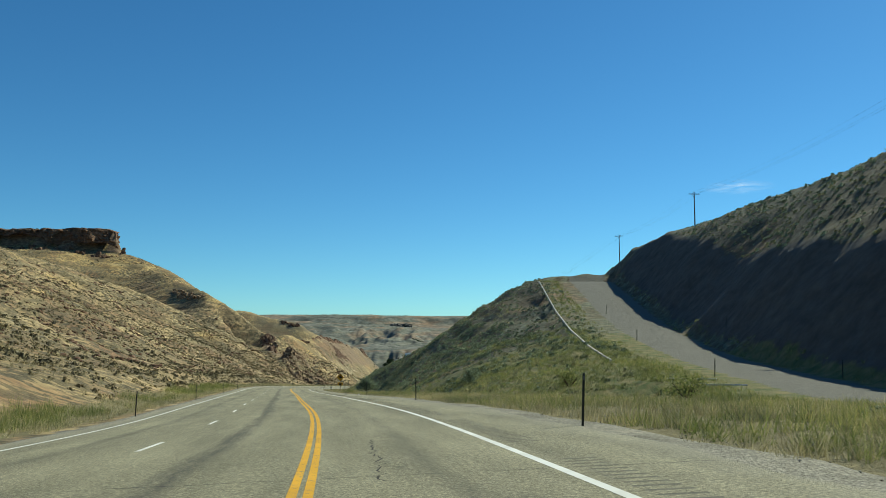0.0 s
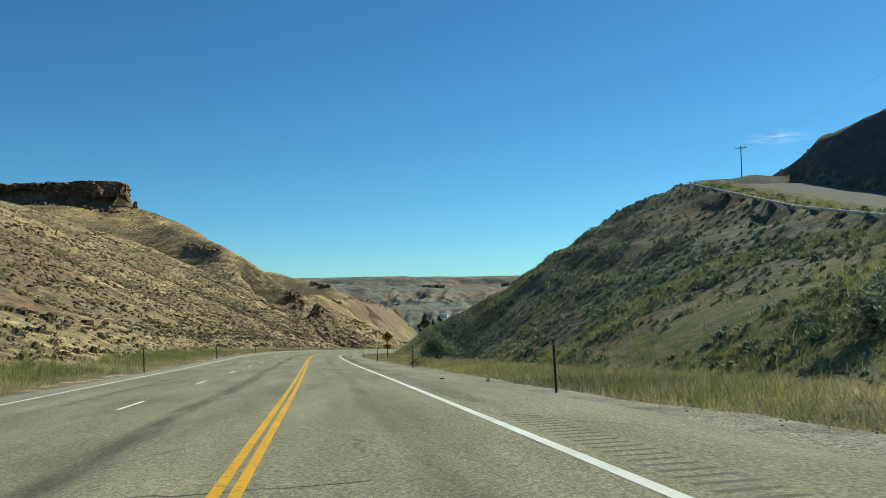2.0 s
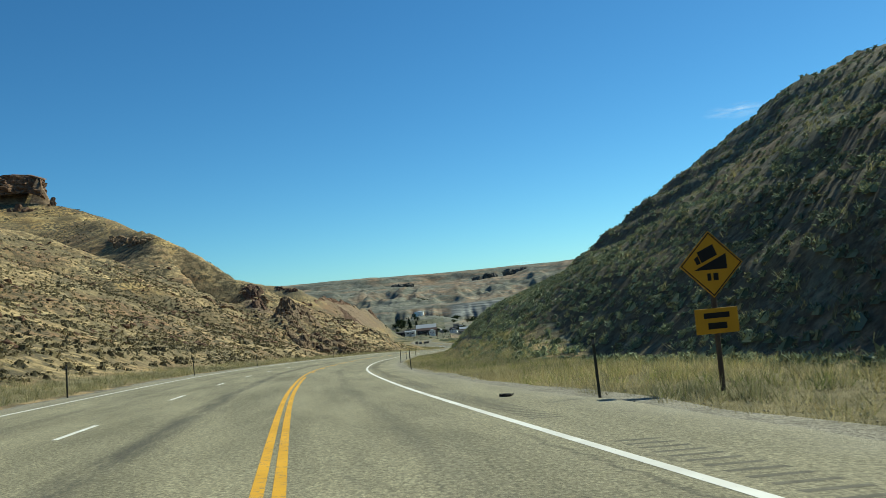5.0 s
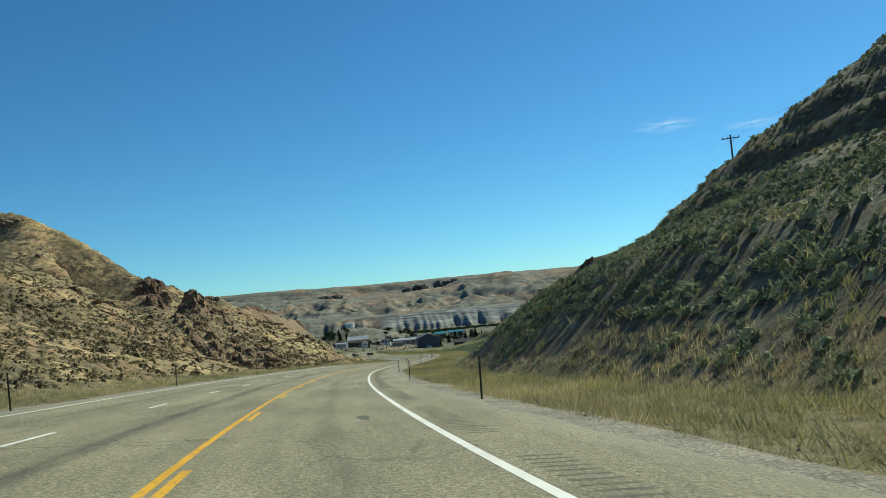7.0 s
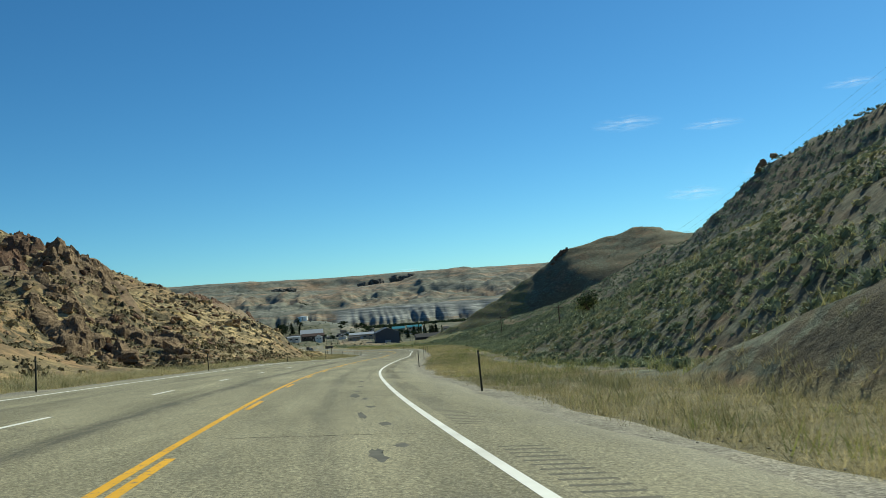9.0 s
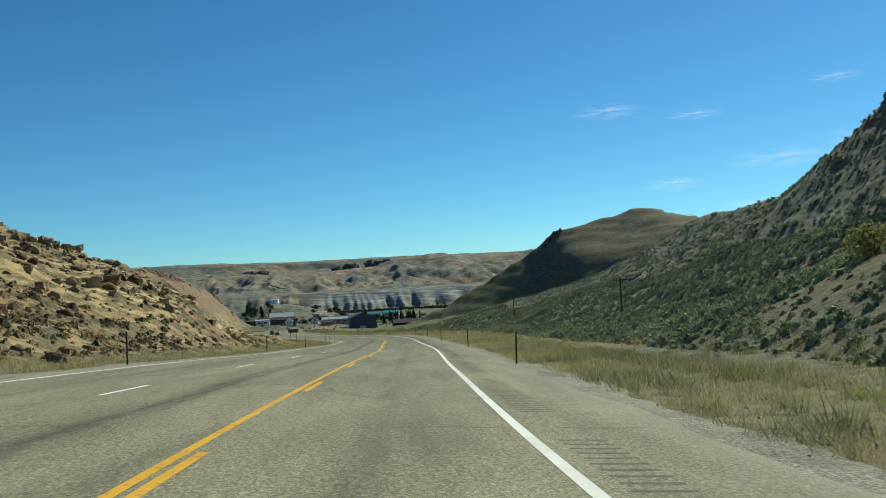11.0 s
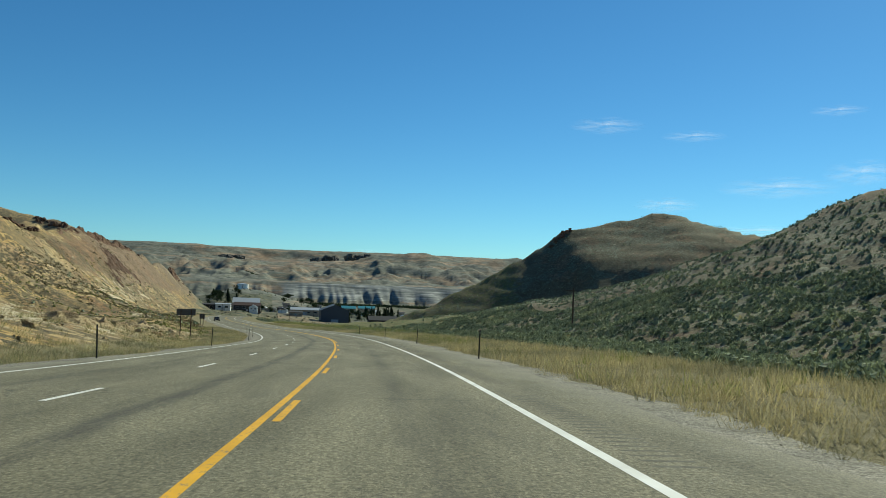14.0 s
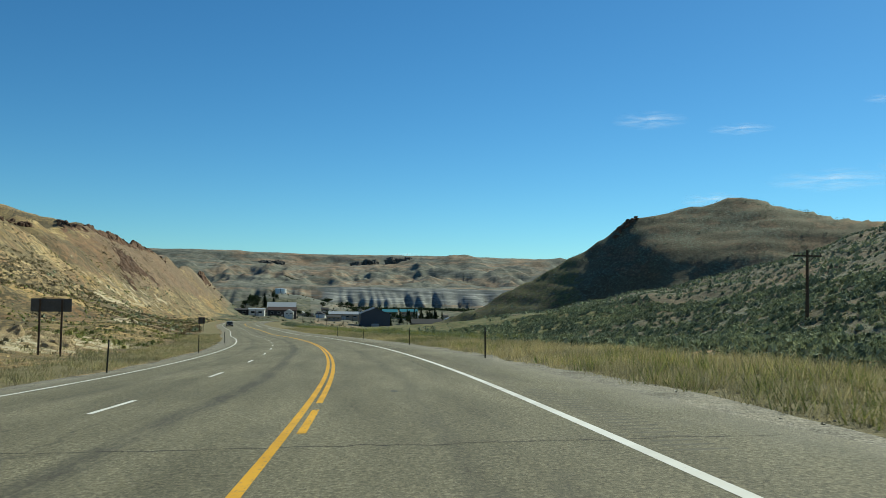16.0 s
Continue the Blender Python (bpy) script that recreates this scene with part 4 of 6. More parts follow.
def stain(y, d, long, wide, seed):
    """A ragged dark oil stain in the wheel track."""
    rnd = random.Random(seed)
    n = 22
    rim = [on_road(np.array([y + long * math.cos(k / n * math.tau) * rnd.uniform(0.5, 1.1)]), d + wide * math.sin(k / n * math.tau) * rnd.uniform(0.5, 1.1), 0.0015)[0] for k in range(n)]
    mid = on_road(np.array([float(y)]), d, 0.0015)[0]
    faces = [(n, (k + 1) % n, k) for k in range(n)]
    new("oil_stain", big_mesh("oil_stain", np.array(rim + [mid]), np.array(faces), STAIN)).parent = road


for k, (y, d0, d1) in enumerate(((39.3, -7.0, 6.0), (46.5, 1.3, 5.6), (68, -7, 1.5), (97.5, 0.4, 5.9), (128, -6, 5.8), (151, -2, 5.5), (176, -7.5, 3), (203, -1, 5.9), (231, -7, 5), (262, 0.5, 5.8), (283.1, 0.3, 3.4), (294.3, 1.0, 5.8), (331, -7, 5.8), (352, -3, 3.5), (376, -7, 5.6), (398, -6.5, -1), (415.7, -7.2, 5.9), (448.7, -4.5, 2.6), (470.5, -7, 0.5), (493.4, -6.8, 5.9), (521, -7, 5.8), (548, -3, 5.5))):
    tilt = 0.5 * math.sin(k * 1.9)
    crack([(y + tilt * u, d0 + (d1 - d0) * u) for u in (0, 0.25, 0.5, 0.75, 1)], 30 + k)
for k, line in enumerate((((11, 1.0), (14.2, 1.12), (18.7, 1.15)), ((96, 3.15), (98.5, 2.95), (101.2, 2.6)), ((113, 1.42), (115, 1.24), (117.3, 1.24), (122.4, 1.19)), ((104.5, 1.9), (105.3, 1.5), (107.5, 1.2), (110.5, 1.1)), ((466, 2.2), (468.2, 2.05), (472, 2.1)), ((53.5, 2.7), (55.5, 2.4), (60, 2.42)))):
    crack(line, 60 + k, 0.018)
for k, (y, d, long, wide) in enumerate(((280.6, 2.5, 0.8, 0.12), (281.6, 2.85, 0.3, 0.13), (285.0, 2.83, 0.45, 0.13), (287.1, 2.52, 0.9, 0.1), (289.7, 2.78, 0.4, 0.14), (293.0, 2.75, 0.5, 0.12), (294.8, 2.5, 1.4, 0.17), (297.5, 2.6, 0.5, 0.12), (301, 2.75, 0.6, 0.13), (306.5, 2.8, 0.8, 0.14), (410.3, 1.2, 0.6, 0.14), (412.2, 1.05, 0.5, 0.16), (467.8, 2.1, 0.9, 0.1), (470.6, 2.75, 0.7, 0.1), (474, 2.3, 0.5, 0.12), (501.5, 1.55, 0.35, 0.1), (55.0, 2.4, 0.7, 0.22), (228.6, 2.6, 1.0, 0.16), (248.7, 2.9, 0.8, 0.14))):
    stain(y, d, long, wide, 90 + k)
for k in range(0, 50):
    rumble(4.0 + k * 12.2, 25)

for name, d0, d1 in (("gravel_shoulder", 5.0, 7.6), ("gravel_shoulder", -9.7, -7.6)):
    y = np.arange(-160, 800, 1.0)
    lanes = np.linspace(d0, d1, 6)
    wave = 0.8 * rough_land(y, y * 0 + d0, 6, 4, 31)
    rows = []
    for k, d in enumerate(lanes):
        edge = k / 5 if d0 > 0 else 1 - k / 5
        out = 1 if d0 > 0 else -1
        p = on_road(y, d + out * 0.6 * wave * edge, -0.022 - 0.045 * edge ** 2 - (0.12 if edge > 0.9 else 0))
        p[:, 2] += 0.015 * lattice(p[:, 0], p[:, 1], 1.3, 8) * edge
        rows.append(p)
    shoulder = grid_object(name, np.stack(rows, 1), GRAVEL)
    tagged(shoulder, "strip of loose pale grey roadside gravel", "shoulder", kind="structure")


# ---------------------------------------------------------------- plants
def bush_shape(seed, rings, leaves, narrow=1.0):
    """A low shrub one metre across: a small ragged core under many slim sprays. Triangles."""
    rnd = random.Random(seed)
    verts, faces = [], []
    around = 5
    for j in range(rings + 1):
        up = j / (rings + 0.3) * math.pi / 2
        for k in range(around):
            a = (k + 0.5 * (j % 2)) / around * math.tau + rnd.uniform(-0.3, 0.3)
            r = 0.3 * rnd.uniform(0.7, 1.2)
            verts.append((r * math.cos(up) * math.cos(a), r * math.cos(up) * math.sin(a), 0.42 * math.sin(up) * rnd.uniform(0.7, 1.2) - 0.08 * (j == 0)))
    for j in range(rings):
        for k in range(around):
            a, b = j * around + k, j * around + (k + 1) % around
            faces += [(a, b, b + around), (a, b + around, a + around)]
    top = len(verts)
    verts.append((rnd.uniform(-0.1, 0.1), rnd.uniform(-0.1, 0.1), 0.42))
    faces += [(rings * around + k, rings * around + (k + 1) % around, top) for k in range(around)]
    loose = [verts[k] for f in faces for k in f]
    faces = [(k, k + 1, k + 2) for k in range(0, len(loose), 3)]
    verts = loose
    slim = 0.5 + 2.6 / math.sqrt(leaves + 6)
    lobes = [rnd.uniform(0.8, 1.2) for _ in range(7)]
    for _ in range(leaves):
        a, up = rnd.uniform(0, math.tau), math.asin(rnd.uniform(0.0, 1))
        swell = lobes[int(a / math.tau * 7) % 7]
        way = Vector((math.cos(up) * math.cos(a), math.cos(up) * math.sin(a), math.sin(up)))
        base = Vector((way.x * 0.29 * swell, way.y * 0.29 * swell, way.z * 0.38))
        grow = (way + Vector((rnd.gauss(0, 0.35), rnd.gauss(0, 0.35), 0.55 + rnd.gauss(0, 0.25)))).normalized()
        across = grow.cross(Vector((rnd.gauss(0, 1), rnd.gauss(0, 1), rnd.gauss(0, 1)))).normalized() * rnd.uniform(0.04, 0.075) * slim * narrow
        tip = base + grow * rnd.uniform(0.10, 0.23) * swell
        n = len(verts)
        verts += [tuple(base - across), tuple(base + across), tuple(tip)]
        faces.append((n, n + 1, n + 2))
    return np.array(verts), np.array(faces)


def tuft_shape(seed, blades, lean=0.35, broad=1.0):
    """A tuft of grass one metre high."""
    rnd = random.Random(seed)
    verts, faces = [], []
    for _ in range(blades):
        a, b = rnd.uniform(0, math.tau), rnd.uniform(0, math.tau)
        r, tall, w = rnd.uniform(0, 0.4), rnd.uniform(0.5, 1.0), rnd.uniform(0.016, 0.034) * broad
        x, y = r * math.cos(a), r * math.sin(a)
        out = lean * rnd.uniform(0.2, 1.2)
        n = len(verts)
        verts += [(x - w * math.sin(b), y + w * math.cos(b), -0.05), (x + w * math.sin(b), y - w * math.cos(b), -0.05), (x + out * math.cos(b + 0.6), y + out * math.sin(b + 0.6), tall)]
        faces.append((n, n + 1, n + 2))
    return np.array(verts), np.array(faces)


def scatter(name, label, category, shapes, spots, mat):
    """Many plants in one mesh. spots: rows of x, y, z, width, height."""
    rng = np.random.default_rng(len(spots) + len(name))
    verts, faces, start = [], [], 0
    pick = rng.integers(0, len(shapes), len(spots))
    for k, (v, f) in enumerate(shapes):
        s = spots[pick == k]
        a = rng.uniform(0, math.tau, len(s))
        c, q = np.cos(a)[:, None], np.sin(a)[:, None]
        w = s[:, 3:4]
        x = (v[None, :, 0] * c - v[None, :, 1] * q) * w + s[:, 0:1]
        y = (v[None, :, 0] * q + v[None, :, 1] * c) * w + s[:, 1:2]
        z = v[None, :, 2] * s[:, 4:5] + s[:, 2:3]
        verts.append(np.stack([x, y, z], -1).reshape(-1, 3))
        faces.append((f[None] + (start + np.arange(len(s)) * len(v))[:, None, None]).reshape(-1, 3))
        start += len(s) * len(v)
    ob = new(name, big_mesh(name, np.concatenate(verts), np.concatenate(faces), mat))
    return tagged(ob, label, category, kind="stuff")


rng = np.random.default_rng(7)


def spots_in(count, y0, y1, d0, d1, width, tall, keep=None, clump=12.0, bare=-0.35, power=1.0):
    """Random places on the land between y0, y1 and d0, d1, thinned where the patchwork is bare."""
    y = rng.uniform(y0, y1, count)
    d = d0 + (d1 - d0) * rng.uniform(0, 1, count) ** power
    x = road_x(y) + d * np.maximum(1, y / 800)
    ok = rough_land(x, y, clump, 3, 41) > bare + rng.uniform(-0.3, 0.3, count)
    if keep is not None:
        ok &= keep(x, y, d)
    x, y = x[ok], y[ok]
    w = rng.uniform(*width, len(x)) * rng.uniform(0.8, 1.2, len(x))
    h = w * rng.uniform(*tall, len(x))
    return np.stack([x, y, land(x, y) - 0.05, w, h], -1)


def off_ramp(x, y, d):
    rx, w = knots(y, RAMP, 1), np.interp(y, [40, 55, 80, 103, 131, 176], [14.2, 14.4, 14.2, 14.8, 16.0, 16.6])
    on_bed = (x > rx + 4) & (x < rx + w - 0.5) & (y > 30) & (y < 180)
    on_cut = (x > rx + w - 0.5) & (x < rx + w + 9) & (y < 185)
    return ~(on_bed | on_cut)


FINE = [bush_shape(k, 1, 40, 0.6) for k in range(6)]
MID = [bush_shape(20 + k, 1, 17, 0.75) for k in range(6)]
COARSE = [bush_shape(40 + k, 0, 9) for k in range(6)]
scatter("sagebrush", "grey-green sagebrush on the near roadside slopes", "shrub", FINE, np.concatenate([
    spots_in(8500, 40, 400, 14.5, 34, (0.5, 1.4), (0.5, 0.75), lambda x, y, d: off_ramp(x, y, d) & (y > 84), 9, -0.6),
    spots_in(900, 0, 120, 13, 40, (0.4, 0.9), (0.5, 0.8), off_ramp, 8, 0.0),
    spots_in(1500, 205, 285, 12, 26, (0.4, 1.1), (0.5, 0.8), None, 6, -0.1),
    spots_in(6200, 372, 640, 15, 36, (0.9, 1.7), (0.5, 0.75), None, 9, -1.4),
]), SAGE)
scatter("sagebrush", "dense grey-green sagebrush on the upper slopes", "shrub", MID, np.concatenate([
    spots_in(10500, 40, 400, 32, 100, (0.6, 1.4), (0.45, 0.65), lambda x, y, d: off_ramp(x, y, d) & (x < knots(y, HILL_A, 1) + 5), 12, -0.8),
    spots_in(9500, 372, 640, 36, 62, (0.9, 1.7), (0.5, 0.75), None, 9, -1.4),
]), SAGE)
scatter("sagebrush", "dense grey-green sagebrush high on the long hill", "shrub", COARSE, spots_in(13000, 360, 800, 52, 130, (1.0, 2.0), (0.5, 0.75), lambda x, y, d: x < knots(y, HILL_B, 1) + 5, 11, -1.4), SAGE)
scatter("dry_brush", "olive and brown brush high on the sunlit slope", "shrub", COARSE, np.concatenate([
    spots_in(7000, 100, 400, -190, -55, (0.7, 1.7), (0.5, 0.7), None, 22, -0.15),
    spots_in(9000, 640, 860, -110, -30, (0.9, 2.0), (0.5, 0.7), lambda x, y, d: ((x + 95) / 16) ** 2 + ((y - 735) / 48) ** 2 < 1, 12, -0.8),
    spots_in(2000, 640, 800, -50, -14, (0.7, 1.7), (0.5, 0.8), None, 16, 0.1),
    spots_in(9000, 770, 990, -160, -40, (0.8, 1.9), (0.5, 0.7), lambda x, y, d: (((x + 111) / 7) ** 2 + ((y - 795) / 26) ** 2 < 1) | (((x + 114) / 13) ** 2 + ((y - 945) / 40) ** 2 < 1), 10, -0.2),
]), DRYBRUSH)
scatter("dry_brush", "olive and brown brush on the sunlit slope", "shrub", MID, np.concatenate([
    spots_in(8500, 60, 470, -75, -14, (0.5, 1.25), (0.5, 0.7), None, 14, -0.3),
    spots_in(6500, 250, 400, -78, -14, (0.5, 1.2), (0.5, 0.7), None, 10, -0.6),
    spots_in(4200, 420, 720, -100, -15, (0.4, 1.1), (0.5, 0.75), None, 14, 0.25),
]), DRYBRUSH)
scatter("sagebrush", "large dark sagebrush in clumps on the sunlit slope", "shrub", MID, np.concatenate([
    spots_in(5200, 70, 430, -100, -15, (0.9, 2.0), (0.45, 0.65), None, 30, 0.2),
    spots_in(2600, 150, 410, -190, -80, (1.1, 2.4), (0.45, 0.65), None, 40, 0.2),
]), DARKBRUSH)
scatter("sagebrush", "small dark olive sagebrush dotted over the sunlit slope", "shrub", COARSE, np.concatenate([
    spots_in(17000, 70, 440, -85, -15, (0.4, 1.05), (0.45, 0.7), None, 17, -0.25),
    spots_in(8000, 120, 390, -170, -70, (0.6, 1.3), (0.45, 0.65), None, 24, 0.0),
]), DARKBRUSH)
scatter("sagebrush", "patches of green brush on the sunlit road cut", "shrub", MID, spots_in(4200, 560, 900, -90, -15, (0.6, 1.6), (0.5, 0.75), None, 26, 0.42), GREENGRASS)
scatter("green_brush", "low green brush in the damp ground beside the road", "shrub", MID, spots_in(5000, 735, 950, -40, 40, (0.8, 1.9), (0.45, 0.7), lambda x, y, d: (np.abs(x - np.interp(y, [765, 908], [-33, -14])) < 9) & (np.abs(d) > 13), 14, -0.4), SAGE)
scatter("distant_brush", "dark brown brush dotted over the slope below the mesa", "shrub", COARSE, spots_in(5000, 260, 640, -330, -150, (0.9, 2.2), (0.45, 0.65), None, 36, 0.1), DARKBRUSH)
scatter("distant_brush", "small brown brush scattered over the far sunlit slope", "shrub", COARSE, spots_in(11000, 780, 1400, -160, -15, (0.6, 1.7), (0.4, 0.6), lambda x, y, d: (x > -160) & (x < -40 + 0.02 * y), 30, 0.12), DARKBRUSH)
scatter("distant_brush", "small dark brush on the distant hillsides", "shrub", COARSE, np.concatenate([
    spots_in(15000, 760, 992, 20, 280, (0.6, 1.3), (0.45, 0.65), None, 20, -0.9),
    spots_in(5500, 640, 1500, -60, 120, (0.9, 2.4), (0.5, 0.8), lambda x, y, d: np.abs(d) > 14, 30, 0.0),
]), SAGE)

TUFTS = [tuft_shape(k, 17, 0.4, 0.55) for k in range(6)]
THIN = [tuft_shape(50 + k, 12, 0.45, 0.95) for k in range(5)]
PUFF = [bush_shape(70 + k, 1, 8) for k in range(5)]
scatter("dry_grass", "tall straw-coloured grass along the road verge", "grass", TUFTS, np.concatenate([
    spots_in(7500, 45, 250, 6.9, 14, (0.5, 0.9), (0.35, 0.6), None, 5, -0.7),
    spots_in(3200, 20, 640, 6.6, 8.0, (0.3, 0.6), (0.3, 0.55), None, 4, 0.0),
    spots_in(2200, 0, 60, 7.0, 20, (0.5, 0.9), (0.4, 0.7), None, 6, -0.4),
    spots_in(7500, 225, 420, 6.9, 12.5, (0.45, 0.8), (0.35, 0.55), None, 5, -0.5),
    spots_in(10000, 420, 720, 7.0, 15, (0.5, 0.9), (0.4, 0.75), None, 5, -0.8),
    spots_in(5000, 420, 720, 8.0, 15, (0.5, 1.0), (0.3, 0.6), None, 6, -0.4),
    spots_in(8000, 30, 660, -14, -9.4, (0.5, 0.8), (0.35, 0.65), None, 5, -0.7),
]), STRAW)
scatter("bunch_grass", "olive and straw bunch grass between the sagebrush", "grass", THIN, np.concatenate([
    spots_in(9000, 430, 650, -70, -14, (0.5, 1.0), (0.4, 0.6), None, 9, -0.1),
    spots_in(7500, 40, 400, 14, 40, (0.5, 1.0), (0.4, 0.6), off_ramp, 11, -0.3),
    spots_in(9000, 375, 620, 17, 60, (0.4, 0.8), (0.45, 0.75), None, 7, -0.5),
]), OLIVE)
scatter("bunch_grass", "rounded clumps of dry olive grass on the shady slope", "grass", PUFF, spots_in(14000, 40, 400, 14.5, 78, (0.4, 1.0), (0.45, 0.65), lambda x, y, d: off_ramp(x, y, d) & (x < knots(y, HILL_A, 1) + 4), 13, -0.5, 1.2), OLIVE)
scatter("bunch_grass", "olive grass among the straw of the road verge", "grass", TUFTS, np.concatenate([
    spots_in(10000, -10, 760, 8.2, 16, (0.6, 1.0), (0.35, 0.65), lambda x, y, d: ((y < 225) | (d < 11.5)) & ((y < 420) | (d > 12.5)), 6, -0.4),
    spots_in(4000, -10, 660, -14.5, -9.6, (0.6, 1.0), (0.35, 0.6), None, 6, -0.4),
]), OLIVE)
scatter("dry_grass", "short straw grass on the sunlit slope", "grass", THIN, np.concatenate([
    spots_in(11000, 60, 470, -90, -13, (0.4, 0.95), (0.4, 0.6), None, 18, -0.1),
    spots_in(9000, 420, 640, -80, -14, (0.4, 0.9), (0.4, 0.6), None, 10, -0.2),
]), STRAW)
scatter("green_grass", "fresh green weeds and grass in the roadside ditch", "grass", TUFTS, np.concatenate([
    spots_in(15000, -10, 118, 7.9, 36, (0.5, 1.0), (0.35, 0.65), off_ramp, 9, -0.4),
    spots_in(2400, 20, 180, -14.5, -11, (0.6, 1.0), (0.6, 1.0), None, 7, -0.1),
    spots_in(5000, 60, 640, 9.5, 17, (0.5, 0.9), (0.4, 0.7), None, 7, 0.15),
    spots_in(2600, 420, 640, 7.3, 12, (0.6, 1.1), (0.45, 0.7), None, 8, 0.3),
    spots_in(1600, 130, 420, 7.3, 11, (0.5, 0.9), (0.4, 0.7), None, 8, 0.4),
    spots_in(2500, 560, 760, 15, 24, (0.7, 1.3), (0.6, 1.0), None, 9, -0.5),
    spots_in(14000, 40, 176, 17, 54, (0.5, 0.9), (0.5, 0.8), lambda x, y, d: (x > knots(y, RAMP, 1) + 0.6) & (x < knots(y, RAMP, 1) + 5.0), 6, -0.3),
    spots_in(7000, 40, 176, 26, 66, (0.4, 0.9), (0.45, 0.8), lambda x, y, d: np.abs(x - knots(y, RAMP, 1) - np.interp(y, [40, 55, 80, 103, 131, 176], [14.2, 14.4, 14.2, 14.8, 16.0, 16.6])) < 0.9, 6, -0.1),
]), GREENGRASS)


def pebbles():
    """Loose stones of the gravel edge."""
    base = rock_bm(5, (1, 1, 0.7), 9)
    bmesh.ops.triangulate(base, faces=base.faces)
    base.verts.index_update()
    v = np.array([p.co[:] for p in base.verts])
    f = np.array([[q.index for q in face.verts] for face in base.faces])
    base.free()
    n = 2500
    y = rng.uniform(0, 560, n)
    d = np.where(rng.uniform(0, 1, n) < 0.7, rng.normal(7.3, 0.5, n), rng.normal(-9.2, 0.3, n))
    d = np.where((d > -8.5) & (d < 6.3), 7.2, d)
    p = on_road(y, d, -0.04)
    size = rng.uniform(0.02, 0.06, n)
    scatter("roadside_stones", "loose grey stones on the gravel edge", "stones", [(v, f)], np.concatenate([p, size[:, None], size[:, None]], 1), GRAVEL)


pebbles()


def rubble(name, label, count, y0, y1, d0, d1, size, mat):
    """Small broken rock lying on a slope."""
    shapes = []
    for k in range(3):
        base = rock_bm(60 + k, (1, 0.85, 0.75), 9)
        bmesh.ops.triangulate(base, faces=base.faces)
        base.verts.index_update()
        shapes.append((np.array([p.co[:] for p in base.verts]), np.array([[q.index for q in face.verts] for face in base.faces])))
        base.free()
    scatter(name, label, "stones", shapes, spots_in(count, y0, y1, d0, d1, size, (0.6, 1.0), None, 10, -0.1), mat)


rubble("rock_rubble", "broken brown rock strewn over the rocky slope", 1700, 350, 440, -70, -14, (0.25, 1.1), ROCK)
rubble("dark_rubble", "dark weathered rock breaking out of the sunlit slope", 3600, 80, 430, -120, -20, (0.5, 1.7), DARKROCK)
rubble("pale_rubble", "pale ochre rock rubble on the road cut", 4000, 430, 640, -62, -14, (0.15, 0.6), OCHREROCK)


def leaf_crown(seed, blobs, leaves, size, leaf=1.0):
    """A crown of many small leaf clumps round a few centres. size: half widths."""
    r = np.random.default_rng(seed)
    centre = r.normal(0, 0.42, (blobs, 3)) * size
    at = centre[r.integers(0, blobs, leaves)] + r.normal(0, 0.27, (leaves, 3)) * size
    a = r.normal(0, 1, (leaves, 3))
    b = r.normal(0, 1, (leaves, 3))
    s = r.uniform(0.05, 0.1, (leaves, 1)) * max(size) * leaf
    a *= s / np.linalg.norm(a, axis=1, keepdims=True)
    b *= s / np.linalg.norm(b, axis=1, keepdims=True)
    v = np.stack([at - a, at + b * 0.6, at + a, at - b * 0.6], 1).reshape(-1, 3)
    f = np.arange(leaves * 4).reshape(-1, 4)
    return v, f


def shrub(name, label, x, y, wide, tall, seed, mat, leaves=900):
    base = land(x, y)
    ob = thing(name, label, "shrub", (x, y, float(base) - 0.1))
    rnd = random.Random(seed)
    for k in range(6):
        a = rnd.uniform(0, math.tau)
        bm = rod(bmesh.new(), (0, 0, 0), (wide * 0.28 * math.cos(a), wide * 0.28 * math.sin(a), tall * rnd.uniform(0.5, 0.8)), 0.05, 0.015, 6)
        part("stem", bm, BARK, ob)
    v, f = leaf_crown(seed, 14, leaves, np.array([wide / 2, wide / 2, tall / 2]) * 0.8)
    v[:, 2] = np.abs(v[:, 2] + tall * 0.5)
    crown = new("crown", big_mesh("crown", v, f, mat))
    crown.parent = ob


shrub("roadside_shrub", "big grey-green willowy shrub at the foot of the slope", -12.55, 142.6, 3.0, 2.8, 3, SHRUB, 4200)
shrub("green_bush", "low dark green bush beside the gravel edge", -13.2, 121.2, 1.8, 0.85, 4, GREENGRASS, 1200)
shrub("green_bush", "rounded dark green bush in the mouth of a gully", -8.5, 356.0, 3.6, 2.2, 6, DARKLEAF, 1000)
shrub("green_bush", "rounded dark green bush in the mouth of a gully", -3.5, 372.0, 4.0, 2.4, 7, GREENGRASS, 1200)
shrub("green_bush", "green rabbitbrush in the grassy ditch", 13.0, 46.0, 2.6, 1.5, 8, GREENGRASS, 900)
shrub("green_bush", "green rabbitbrush in the grassy ditch", 9.0, 61.0, 2.2, 1.3, 9, GREENGRASS, 800)
shrub("green_bush", "green rabbitbrush at the foot of the bank", 3.0, 86.0, 2.8, 1.7, 10, SHRUB, 900)

